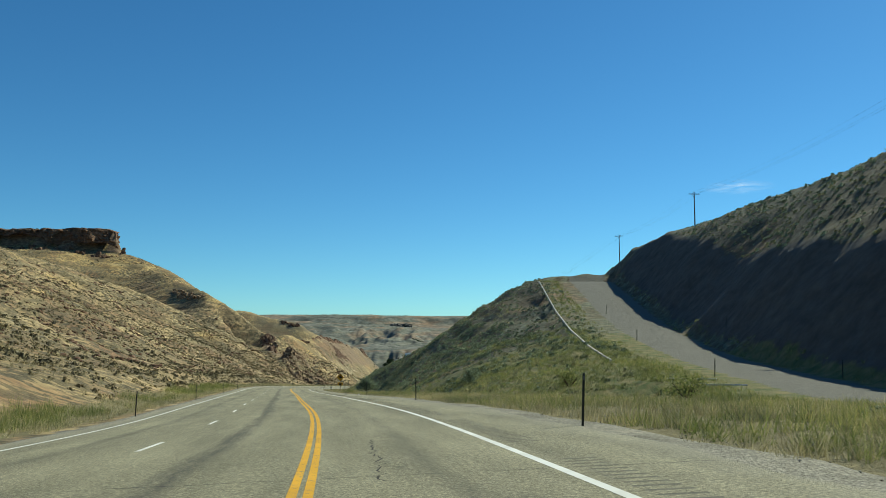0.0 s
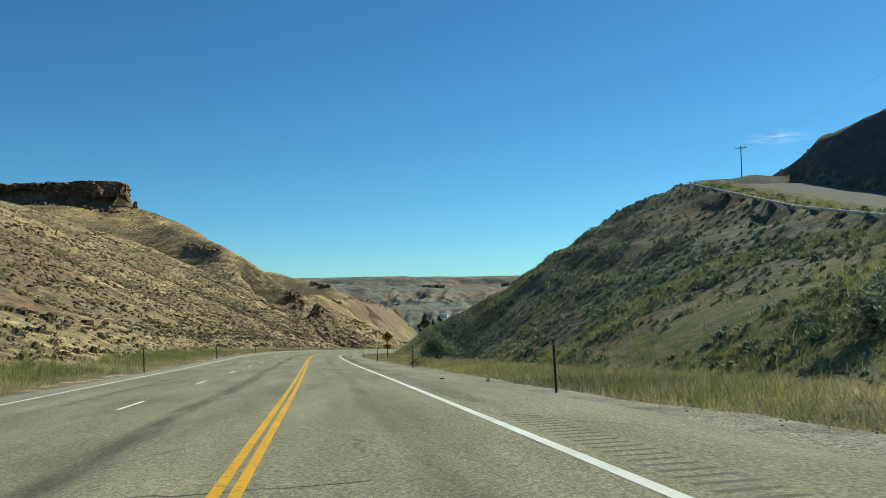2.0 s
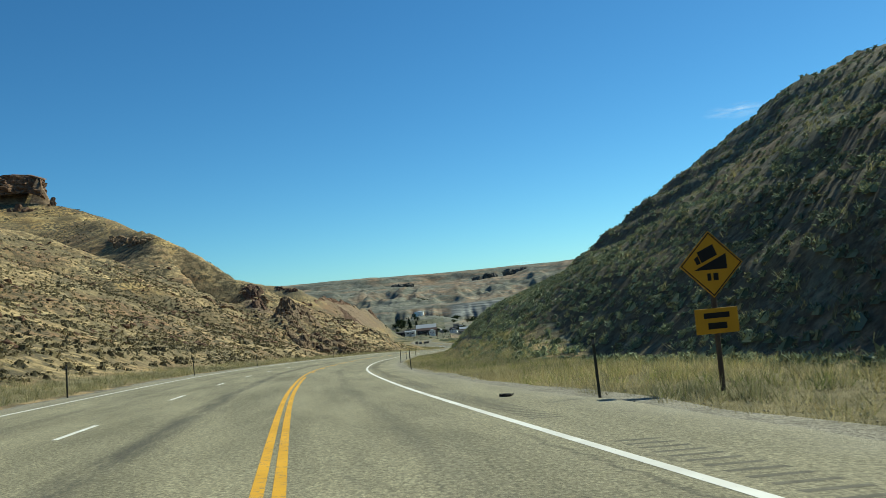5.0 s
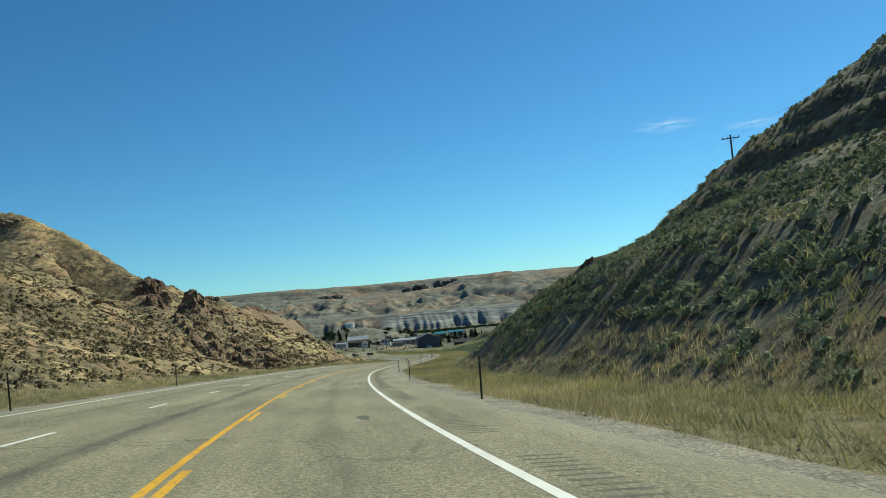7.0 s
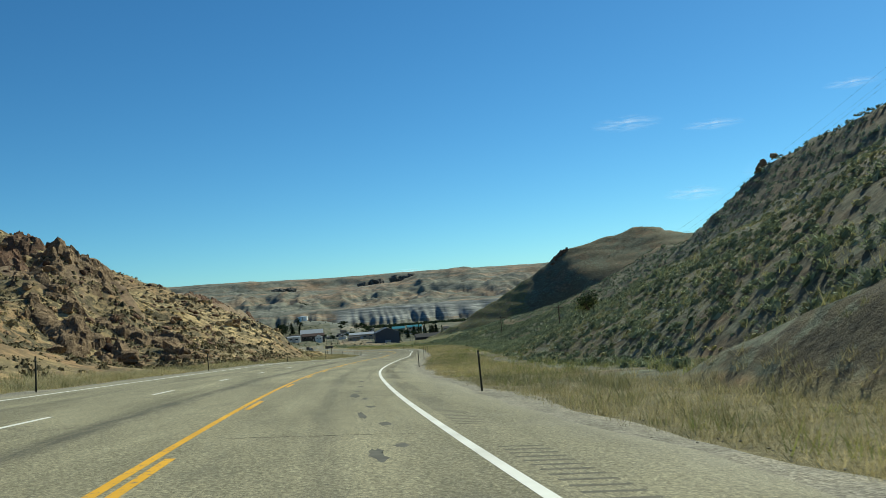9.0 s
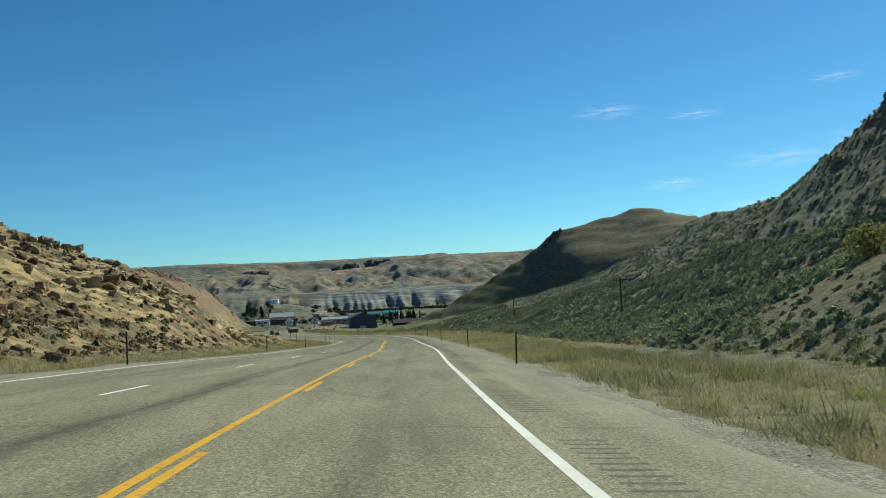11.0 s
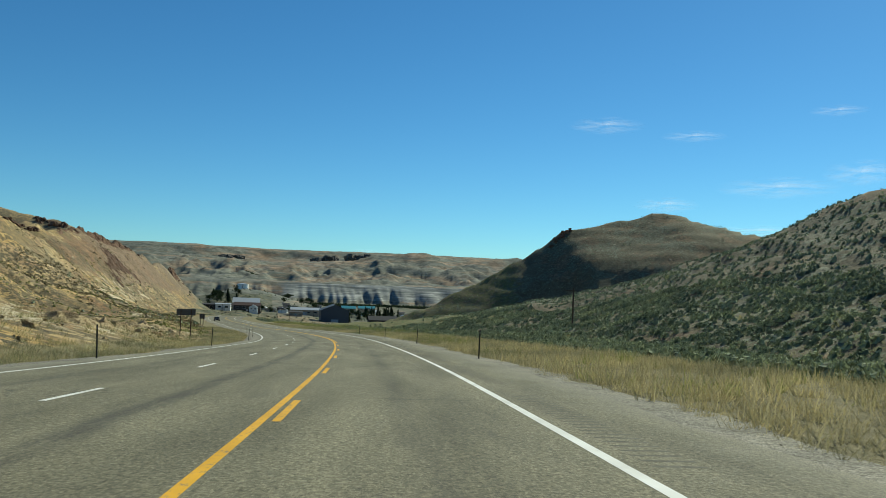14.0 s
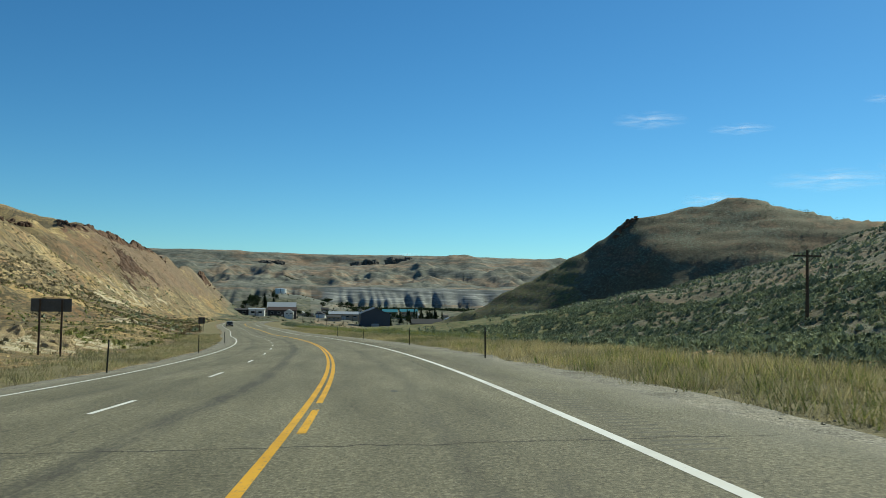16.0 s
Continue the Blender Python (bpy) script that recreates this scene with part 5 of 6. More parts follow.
# ---------------------------------------------------------------- rocks
def outcrop(name, label, blocks, mat):
    """A crag of fitted blocks. blocks: rows of x, y, z (None: on the land), sizes, seed."""
    first = blocks[0]
    ob = thing(name, label, "rock", (first[0], first[1], float(land(first[0], first[1]))))
    for x, y, z, sx, sy, sz, seed in blocks:
        z = float(land(x, y)) + sz * 0.22 if z is None else z
        rock = part("rock_block", rock_bm(seed, (sx, sy, sz), 17, 2), mat, ob)
        rock.matrix_basis = ob.matrix_basis.inverted() @ pose(x, y, z, random.Random(seed).uniform(-12, 12), random.Random(seed + 1).uniform(-12, 12), random.Random(seed + 2).uniform(0, 360))
    return ob


def along(points, n, jitter, size, seed, lift=0.2):
    """Blocks strewn along a line of (x, y); size: smallest and largest."""
    rnd = random.Random(seed)
    rows = []
    for k in range(n):
        u = (k + rnd.random()) / n * (len(points) - 1)
        i = min(int(u), len(points) - 2)
        x = points[i][0] + (u - i) * (points[i + 1][0] - points[i][0]) + rnd.uniform(-jitter, jitter)
        y = points[i][1] + (u - i) * (points[i + 1][1] - points[i][1]) + rnd.uniform(-jitter, jitter)
        s = rnd.uniform(*size)
        sz = s * rnd.uniform(0.6, 1.1)
        rows.append((x, y, float(land(x, y)) + sz * lift, s, s * rnd.uniform(0.7, 1.1), sz, seed * 100 + k))
    return rows


outcrop("rock_ledge", "brown sandstone ledge on the crest of the spur", along([(-152, 480), (-140, 462), (-127, 452)], 34, 1.6, (1.6, 3.6), 21, 0.12), ROCK)
outcrop("rock_ledge", "flat brown rock ledge on the hillside", along([(-168, 474), (-158, 462)], 16, 1.6, (1.4, 3.2), 22, 0.1), ROCK)
def facets(x, y, size, seed):
    """Broken rock: each cell is a tilted flat piece of its own height, about -1 to 1."""
    gx, gy = np.floor(x / size), np.floor(y / size)
    best, tall = np.full(np.shape(x), 1e9), np.zeros(np.shape(x))

    def h(i, j, k):
        v = np.sin(i * 127.1 + j * 311.7 + (seed + k) * 74.7) * 43758.5453
        return v - np.floor(v)
    for di in (-1, 0, 1):
        for dj in (-1, 0, 1):
            i, j = gx + di, gy + dj
            dx, dy = x / size - i - h(i, j, 0.1), y / size - j - h(i, j, 0.2)
            r = dx * dx + dy * dy
            piece = 2 * h(i, j, 0.3) - 1 + 1.3 * ((h(i, j, 0.4) - 0.35) * dx + (h(i, j, 0.5) - 0.35) * dy)
            tall = np.where(r < best, piece, tall)
            best = np.minimum(best, r)
    return tall


def crag(name, label, x0, x1, y0, y1, step, mask, lift, mat, rugged=1.0):
    """A weathered outcrop: the land itself, broken into ledges and blocks where the mask is high."""
    x, y = np.meshgrid(np.arange(x0, x1, step), np.arange(y0, y1, step))
    x = x + 0.3 * step * lattice(x, y, step * 1.7, 3)
    m = mask(x, y) + 0.16 * rough_land(x, y, 5, 3, 17)
    w = np.clip((m - 0.25) / 0.35, 0, 1)
    z = land(x, y) - 0.7 + w * (0.75 + lift * m + rugged * (0.6 * facets(x + 0.4 * y, y, 4.2, 5) + 0.65 * facets(x, y + 0.3 * x, 1.9, 9)) + 0.42 * min(1, 1.5 * rugged) * facets(x - 0.3 * y, y, 0.95, 13))
    idx = np.arange(x.size).reshape(x.shape)
    quads = np.stack([idx[:-1, :-1], idx[:-1, 1:], idx[1:, 1:], idx[1:, :-1]], -1).reshape(-1, 4)
    quads = quads[(w.ravel()[quads] > 0).any(1)]
    me = big_mesh(name, np.stack([x, y, z], -1).reshape(-1, 3), quads, mat)
    me.polygons.foreach_set("use_smooth", np.zeros(len(quads), bool))
    return tagged(new(name, me), label, "rock")


def cliff():
    """Broken caprock round the corner of the mesa: a ragged face in ledges, low to the west and tall at the corner, with fallen blocks."""
    ob = thing("rock_cliff", "dark brown caprock cliff along the mesa rim", "rock", (-290, 594, 62))
    u = np.arange(0, 205, 0.9)
    v = np.concatenate([np.linspace(0, 1, 26), [1.0, 1.0]])
    back = np.concatenate([np.zeros(26), [4.0, 12.0]])
    U, V = np.meshgrid(u, v, indexing="ij")
    B = np.broadcast_to(back, U.shape)
    corner = np.clip((U - 118) / 14, 0, 1)
    px = np.where(U < 122, -352 + U, -230 - 0.53 * (U - 122))
    py = np.where(U < 122, 594.5 + 3.0 * lattice(U, U * 0, 21, 6), 594.5 + 0.85 * (U - 122))
    nx, ny = 0.85 * corner, -(1 - corner) - 0.1
    top = 77.6 + 0.9 * lattice(U, U * 0, 9, 7) + 0.5 * lattice(U, U * 0, 2.6, 8) - 2.5 * np.clip((U - 112) / 10, 0, 1)
    tall = np.interp(U, [0, 40, 62, 75, 110, 122, 205], [3.0, 4.0, 5.0, 9, 11, 11, 8]) + 1.6 * lattice(U, U * 0, 7, 9)
    z = top - tall * (1 - V)
    ledge = 2.4 * (1 - V) + 3.2 * lattice(U, V * 2, 13, 37) + 1.5 * facets(U, V * tall * 1.4, 6.5, 31) + 1.0 * facets(U, V * tall * 1.8, 2.9, 33) + 0.5 * facets(U, V * tall * 2.2, 1.5, 35)
    out = ledge - B + 1.2
    pts = np.stack([px + nx * out, py + ny * out, z + 0.5 * (B > 0)], -1)
    idx = np.arange(U.size).reshape(U.shape)
    quads = np.stack([idx[:-1, :-1], idx[1:, :-1], idx[1:, 1:], idx[:-1, 1:]], -1).reshape(-1, 4)
    me = big_mesh("cliff_face", pts.reshape(-1, 3), quads, DARKROCK)
    me.polygons.foreach_set("use_smooth", np.zeros(len(quads), bool))
    face = new("cliff_face", me)
    face.parent = ob
    face.matrix_basis = ob.matrix_basis.inverted()
    rnd = random.Random(9)
    for k in range(60):
        x = -348 + rnd.random() * 124
        y = 588 + rnd.uniform(-9, 3)
        size = rnd.uniform(1.2, 4.2) if k % 4 else rnd.uniform(3, 5.5)
        rock = part("rock_block", rock_bm(1000 + k, (size, size, size * 0.9), 17, 1), DARKROCK, ob)
        rock.matrix_basis = ob.matrix_basis.inverted() @ pose(x, y, float(land(x, y)) + size * 0.1, 0, 0, 37 * k)
    rock = part("rock_block", rock_bm(990, (4, 4, 7), 17, 2), DARKROCK, ob)
    rock.matrix_basis = ob.matrix_basis.inverted() @ pose(-225, 596, float(land(-225, 596)) + 1.5)


cliff()
crag("rock_ledge", "pale ochre rock breaking out of the road cut", -84, -34, 432, 580, 0.42, lambda x, y: 0.22 + 0.62 * rough_land(x, y, 15, 3, 51) * np.clip((road_x(y) - 15 - x) / 4, 0, 1) - 0.5 * np.clip((x - road_x(y) + 17) / 2, 0, 1) - 0.6 * np.clip((road_x(y) - 58 - x) / 8, 0, 1), 0.0, OCHREROCK, 0.42)
crag("rock_crag", "big dark broken crag at the foot of the spur", -84, -42, 344, 402, 0.24, lambda x, y: 1.1 * np.exp(-((x + 66) / 6.5) ** 2 - ((y - 376) / 13) ** 2) + 0.9 * np.exp(-((x + 59) / 5) ** 2 - ((y - 361) / 7) ** 2) + 0.7 * np.exp(-((x + 53) / 4) ** 2 - ((y - 372) / 6) ** 2) + 0.55 * np.exp(-((x + 50) / 5) ** 2 - ((y - 388) / 8) ** 2), 0.1, ROCK)
crag("rock_crag", "small jagged dark crag above the big one", -92, -70, 388, 436, 0.35, lambda x, y: 0.95 * np.exp(-((x + 79) / 4) ** 2 - ((y - 399) / 6) ** 2) + 0.8 * np.exp(-((x + 87) / 4) ** 2 - ((y - 427) / 6) ** 2), 0.3, DARKROCK)
outcrop("rock_crag", "loose dark blocks at the foot of the crag", along([(-68, 372), (-63, 362), (-57, 357), (-50, 360), (-46, 372)], 34, 3, (0.5, 1.7), 36, 0.1), ROCK)
outcrop("rock_ledge", "dark caprock at the end of the hidden mesa", along([(-236, 1244), (-218, 1240), (-208, 1242)], 20, 3, (3.5, 7.0), 40, 0.0), DARKROCK)
outcrop("rock_ledge", "broken brown ledges on the road cut", along([(-60, 412), (-56, 422), (-60, 432), (-66, 440)], 34, 5, (0.7, 2.0), 37, 0.1), OCHREROCK)
outcrop("rock_ledge", "broken brown ledges low on the road cut", along([(-54, 396), (-49, 410), (-46, 424), (-42, 436)], 36, 4, (0.6, 1.7), 38, 0.1), OCHREROCK)
outcrop("rock_crag", "jagged dark brown crag on the hillside", along([(-90, 432), (-84, 422)], 14, 2.5, (1.0, 2.4), 23, 0.2), ROCK)
outcrop("rock_crag", "low dark rocks in a brushy gully", along([(-88, 372), (-78, 368)], 20, 4, (0.8, 2.0), 24, 0.1), ROCK)
for k, (x, y, s) in enumerate(((-56, 392, 1.6), (-60, 352, 1.9), (-53, 402, 1.3), (-50, 413, 1.7), (-48, 424, 1.4), (-55, 358, 2.3), (-49, 418, 1.1), (-46, 432, 1.0), (-52, 364, 2.0))):
    b = part("boulder", rock_bm(400 + k, (s, s * 0.8, s * 0.85), 17, 2), ROCK)
    b.matrix_basis = pose(x, y, float(land(x, y)) + s * 0.2, 0, 0, 40 * k)
    tagged(b, "large brown boulder at the foot of the slope", "rock", "fallen boulders")
rnd = random.Random(77)
for k in range(120):
    y = rnd.uniform(424, 545)
    x = road_x(y) - rnd.uniform(17, 46)
    s = rnd.choice((0.3, 0.4, 0.5, 0.7, 0.9))
    b = part("ochre_stone", rock_bm(500 + k % 24, (s, s * 0.8, s * 0.7), 12), OCHREROCK)
    b.matrix_basis = pose(float(x), y, float(land(x, y)) + s * 0.12, 0, 0, rnd.uniform(0, 360))
    tagged(b, "pale ochre stone on the crumbling road cut", "rock", "stones of the road cut")
def tail_crest(y):
    return np.interp(y, [p[1] for p in TAIL], [p[0] for p in TAIL])


crag("rock_crag", "dark red-brown caprock along the skyline ridge", -158, -114, 885, 1075, 0.7, lambda x, y: np.exp(-((x - tail_crest(y) - 1.5) / 4.2) ** 2) * np.interp(y, [890, 915, 960, 985, 1000, 1012, 1035, 1060, 1070], [0, 0.5, 0.6, 1.0, 0.9, 0.45, 0.9, 0.6, 0]), 0.9, DARKROCK)
crag("rock_crag", "broken brown rubble running down a gully from the caprock", -134, -94, 905, 1015, 0.7, lambda x, y: 0.8 * np.exp(-((x + 114) / 9) ** 2 - ((y - 958) / 25) ** 2) - 0.02 + 0.35 * rough_land(x, y, 7, 3, 61), 0.8, DARKROCK, 0.6)
crag("rock_crag", "dark crag standing out near the end of the ridge", -136, -104, 1255, 1330, 0.7, lambda x, y: np.exp(-((x - tail_crest(y) - 3) / 6) ** 2 - ((y - 1292) / 17) ** 2), 2.0, DARKROCK)
outcrop("rock_crag", "two dark rocks high on the sunlit slope", along([(-131, 798), (-128, 806)], 9, 1.2, (1.2, 2.6), 41, 0.05), DARKROCK)
outcrop("rock_crag", "dark rock ledge high on the sunlit slope", along([(-137, 836), (-132, 846)], 12, 1.2, (1.4, 3.0), 42, 0.05), DARKROCK)
outcrop("rock_crag", "dark rocks scattered along the ridge", along([(-130, 1060), (-127, 1130)], 30, 7, (1.0, 2.8), 26, 0.0), DARKROCK)
outcrop("rock_crag", "dark crag near the end of the ridge", along([(-122, 1268), (-118, 1310)], 24, 7, (1.2, 2.6), 27, 0.0), DARKROCK)
outcrop("rock_crag", "dark caprock at the notch of the round hill", along([(161, 976), (176, 980)], 30, 2.0, (1.4, 3.2), 28, 0.1), DARKROCK)
outcrop("rock_crag", "small dark rocks on the ridge line", along([(74, 466), (80, 476)], 6, 2, (1.6, 3.0), 29, 0.3), ROCK)
outcrop("rock_crag", "dark rock knob on the distant mesa", along([(130, 3740), (205, 3760)], 26, 14, (18, 40), 33, 0.15), FARROCK)
outcrop("rock_crag", "dark rock knob on the distant mesa", along([(255, 3740), (350, 3760)], 34, 16, (20, 46), 34, 0.15), FARROCK)
outcrop("rock_crag", "dark rock knob on the distant mesa", along([(-225, 3740), (-140, 3760)], 26, 14, (16, 38), 35, 0.15), FARROCK)

# ---------------------------------------------------------------- roadside things
def steel_post(tall=1.28):
    """A U-channel steel post with a small reflector plate, its foot at the origin."""
    ob = thing("marker_post", "thin dark steel marker post in the road verge", "post", group="marker posts along the road")
    bm = bmesh.new()
    for x0, x1, y0, y1 in ((-0.028, 0.028, 0.0, 0.012), (-0.028, -0.018, 0.012, 0.036), (0.018, 0.028, 0.012, 0.036)):
        box(bm, x0, x1, y0, y1, -0.5, tall)
    part("channel", bm, POST, ob)
    part("reflector", boxed(-0.025, 0.025, -0.012, -0.002, tall - 0.16, tall - 0.06, 0.004), SIGNBACK, ob)
    return ob


POSTS_RIGHT = [20, 49.3, 79.6, 109.8, 139, 166.5, 204, 235.4, 266.2, 296.6, 336.7, 365, 394.7, 427, 460.2, 490.5, 518.6, 545.8, 578, 603]
POSTS_LEFT = [45.3, 75, 108, 141.8, 184, 212, 240, 266.7, 302, 332.5, 365, 396, 425.5, 455.5, 483.4, 518, 546, 582]
model = None
for d, line in ((6.4, POSTS_RIGHT), (-8.6, POSTS_LEFT)):
    for k, y in enumerate(line):
        p = on_road(np.array([y]), d, -0.05)[0]
        m = pose(*p, 1.5 * math.sin(k * 2.3), 2.0 * math.cos(k * 1.7), 0)
        if model is None:
            model = steel_post()
            model.matrix_basis = m
        else:
            copy_thing(model, m)


def ramp_barrier():
    """The low pale wall along the edge of the escape ramp, in sections."""
    ob = thing("barrier_wall", "low pale concrete barrier along the escape ramp", "barrier", (13.9, 74, -0.9))
    ys = np.arange(74, 172, 4.0)
    for a in ys:
        b = a + 3.96
        pa, pb = (float(knots(a, RAMP, 1)), a, float(land(knots(a, RAMP, 1) + 0.4, a))), (float(knots(b, RAMP, 1)), b, float(land(knots(b, RAMP, 1) + 0.4, b)))
        bm = bmesh.new()
        v = [bm.verts.new((p[0] + x + 0.7, p[1], p[2] + z)) for p in (pa, pb) for x, z in ((-0.14, -0.4), (0.14, -0.4), (0.1, 0.14), (0.06, 0.2), (-0.06, 0.2), (-0.1, 0.14))]
        for k in range(6):
            n = (k + 1) % 6
            bm.faces.new((v[k], v[n], v[n + 6], v[k + 6]))
        bm.faces.new(v[5::-1])
        bm.faces.new(v[6:])
        sec = part("wall_section", bm, CONCRETE, ob)
        sec.matrix_basis = ob.matrix_basis.inverted()


ramp_barrier()
for k, (x, y) in enumerate(((19.0, 60), (22.0, 97), (24.5, 128), (27, 58), (30.5, 92))):
    copy_thing(model, pose(x, y, float(land(x, y)), 0, 2, 0))


for x, y in ((16.6, 57.3), (17.3, 53.6)):
    kerb = part("concrete_kerb", boxed(-1.6, 1.6, -0.13, 0.13, -0.3, 0.08, 0.03), CONCRETE)
    kerb.matrix_basis = pose(x, y, float(land(x, y)) + 0.02, 0, 0, -12)
    tagged(kerb, "low pale concrete kerb half hidden in green weeds", "kerb", "kerbs at the ramp mouth")


def litter(name, label, y, d, size, seed, mat):
    p = on_road(np.array([y]), d, size[2] * 0.3)[0]
    ob = part(name, rock_bm(seed, size, 14, 1), mat)
    ob.matrix_basis = pose(*p, 0, 0, seed * 31)
    tagged(ob, label, "litter")


litter("paper_litter", "crumpled piece of white paper on the gravel edge", 87.2, 6.3, (0.2, 0.16, 0.15), 1201, WALLWHITE)
litter("tyre_scrap", "torn strip of black tyre rubber on the shoulder", 89.9, 5.15, (0.22, 0.1, 0.05), 1202, RUBBER)
litter("tyre_scrap", "torn strip of black tyre rubber on the shoulder", 168.5, 4.95, (0.42, 0.25, 0.1), 1203, RUBBER)


def grade_sign(x, y):
    z = float(land(x, y))
    ob = thing("warning_sign", "yellow diamond hill warning sign with a plaque below", "road sign", (x, y, z - 0.1), 7)
    part("sign_post", boxed(-0.05, 0.05, 0.03, 0.11, -0.4, 3.3, 0.01), POLEWOOD, ob)
    h = 0.74
    cz = 2.95
    plate = part("diamond_plate", prism(bmesh.new(), [(0, cz - h), (h, cz), (0, cz + h), (-h, cz)], 0.0, 0.02), SIGNYELLOW, ob)
    rim = bmesh.new()
    for a, b in (((0, cz - h), (h, cz)), ((h, cz), (0, cz + h)), ((0, cz + h), (-h, cz)), ((-h, cz), (0, cz - h))):
        q = [(p[0] * f, cz + (p[1] - cz) * f) for p, f in ((a, 0.96), (b, 0.96), (b, 0.91), (a, 0.91))]
        vs = [rim.verts.new((px, -0.004, pz)) for px, pz in q]
        rim.faces.new(vs)
    part("border", rim, SIGNBLACK, plate)
    part("wedge", prism(bmesh.new(), [(-0.42, cz - 0.12), (0.36, cz - 0.12), (0.36, cz + 0.22)], -0.006, -0.003), SIGNBLACK, plate)
    truck = bmesh.new()
    prism(truck, [(-0.22, cz + 0.04), (0.16, cz + 0.20), (0.07, cz + 0.44), (-0.31, cz + 0.28)], -0.006, -0.003)
    prism(truck, [(-0.33, cz + 0.0), (-0.24, cz + 0.035), (-0.30, cz + 0.2), (-0.39, cz + 0.14)], -0.006, -0.003)
    part("truck_symbol", truck, SIGNBLACK, plate)
    bars = bmesh.new()
    box(bars, -0.12, -0.03, -0.006, -0.003, cz - 0.36, cz - 0.2)
    box(bars, 0.02, 0.14, -0.006, -0.003, cz - 0.36, cz - 0.2)
    part("text_bar", bars, SIGNBLACK, plate)
    plaque = part("plaque", boxed(-0.5, 0.5, 0.0, 0.02, 1.42, 1.98, 0.008), SIGNYELLOW, ob)
    bars = bmesh.new()
    box(bars, -0.3, 0.3, -0.004, -0.002, 1.76, 1.88)
    box(bars, -0.22, 0.22, -0.004, -0.002, 1.52, 1.66)
    part("text_bar", bars, SIGNBLACK, plaque)


grade_sign(-20.1, 168.8)


def sign_from_behind(x, y, wide, tall, top, turn):
    z = float(land(x, y))
    ob = thing("road_sign", "back of a bare metal road sign on two posts", "road sign", (x, y, z), turn)
    for px in (-wide * 0.27, wide * 0.27):
        part("sign_post", boxed(px - 0.06, px + 0.06, 0.03, 0.13, -0.5, top - 0.06, 0.01), POLEWOOD, ob)
    panel = part("sign_panel", boxed(-wide / 2, wide / 2, 0.135, 0.155, top - tall, top, 0.006), SIGNBACK, ob)
    for k in range(2):
        part("stiffener", boxed(-wide / 2 + 0.05, wide / 2 - 0.05, 0.10, 0.134, top - tall * (0.25 + 0.5 * k) - 0.04, top - tall * (0.25 + 0.5 * k) + 0.04), SIGNBACK, panel)


sign_from_behind(-34.6, 541.5, 2.45, 0.85, 3.75, 6)
sign_from_behind(-44.0, 690.0, 1.5, 1.5, 3.4, 6)


# ---------------------------------------------------------------- power line
def pole(x, y, base, tall, turn):
    ob = thing("utility_pole", "weathered wooden utility pole with one crossarm", "utility pole", (x, y, base), turn, "poles of the power line")
    part("shaft", rod(bmesh.new(), (0, 0, -1.0), (0, 0, tall), 0.16, 0.11, 10), POLEWOOD, ob)
    arm = part("crossarm", boxed(-1.2, 1.2, -0.06, 0.06, tall - 0.55, tall - 0.42, 0.015), POLEWOOD, ob)
    for k in (-1.08, -0.4, 0.4, 1.08):
        bm = bmesh.new()
        for z, r in ((0.0, 0.03), (0.05, 0.055), (0.1, 0.035), (0.15, 0.05)):
            rod(bm, (k, 0, tall - 0.42 + z), (k, 0, tall - 0.37 + z), r, r * 0.9, 8)
        part("insulator", bm, SIGNBACK, arm)
    for s in (-1, 1):
        part("brace", rod(bmesh.new(), (0, 0.07, tall - 1.1), (s * 0.7, 0.07, tall - 0.5), 0.02, 0.02, 6), POST, ob)
    m = ob.matrix_basis
    return [m @ Vector((k, 0, tall - 0.25)) for k in (-1.08, 0.4, 1.08)]


POLES = []
for x, y, base, tall, turn in ((60, 95, None, 9, 0), (55.0, 184.2, None, 13.2, 5), (54.4, 261.0, None, 15.2, -20), (17.9, 322.6, None, 6.6, -25), (18.2, 462.8, None, 6.2, -5), (22.4, 548.6, None, 6.0, -10), (88, 827, None, 8.5, -12)):
    POLES.append(pole(x, y, float(land(x, y)) - 0.2, tall, turn))


def tube(name, line, r, mat):
    """One continuous square-section wire along a line of places."""
    ring = np.array([(r, 0, 0), (0, 0, r), (-r, 0, 0), (0, 0, -r)])
    way = line[-1] - line[0]
    ring = np.stack([ring[:, 2] * 0 + ring[:, 0] * way[1], -ring[:, 0] * way[0], ring[:, 2] * np.hypot(way[0], way[1])], -1) / np.hypot(way[0], way[1])
    pts = (line[:, None] + ring[None]).reshape(-1, 3)
    n = len(line)
    faces = [(4 * j + k, 4 * j + (k + 1) % 4, 4 * j + 4 + (k + 1) % 4, 4 * j + 4 + k) for j in range(n - 1) for k in range(4)]
    return big_mesh(name, pts, np.array(faces), mat)


rnd = random.Random(12)
for x, y in ((-20, 1010), (-34, 1120), (-8, 1190), (-28, 1240), (8, 1252), (-70, 1262), (62, 1225), (20, 1345), (-14, 1330), (75, 1380)):
    pole(x, y, float(land(x, y)) - 0.2, rnd.uniform(8, 10.5), rnd.uniform(-30, 30))


def wires(a, b):
    """Three sagging conductors between two poles."""
    ob = thing("power_line", "three thin sagging wires between two poles", "wires", tuple(a[0]), 0, "spans of the power line")
    for p, q in zip(a, b):
        u = np.linspace(0, 1, 25)[:, None]
        line = np.array(p) * (1 - u) + np.array(q) * u
        line[:, 2:] -= 4 * u * (1 - u) * 0.018 * (q - p).length
        w = new("wire", tube("wire", line, 0.007, WIRE))
        w.parent = ob
        w.matrix_basis = ob.matrix_basis.inverted()


for a, b in zip(POLES[:-2], POLES[1:-1]):
    wires(a, b)


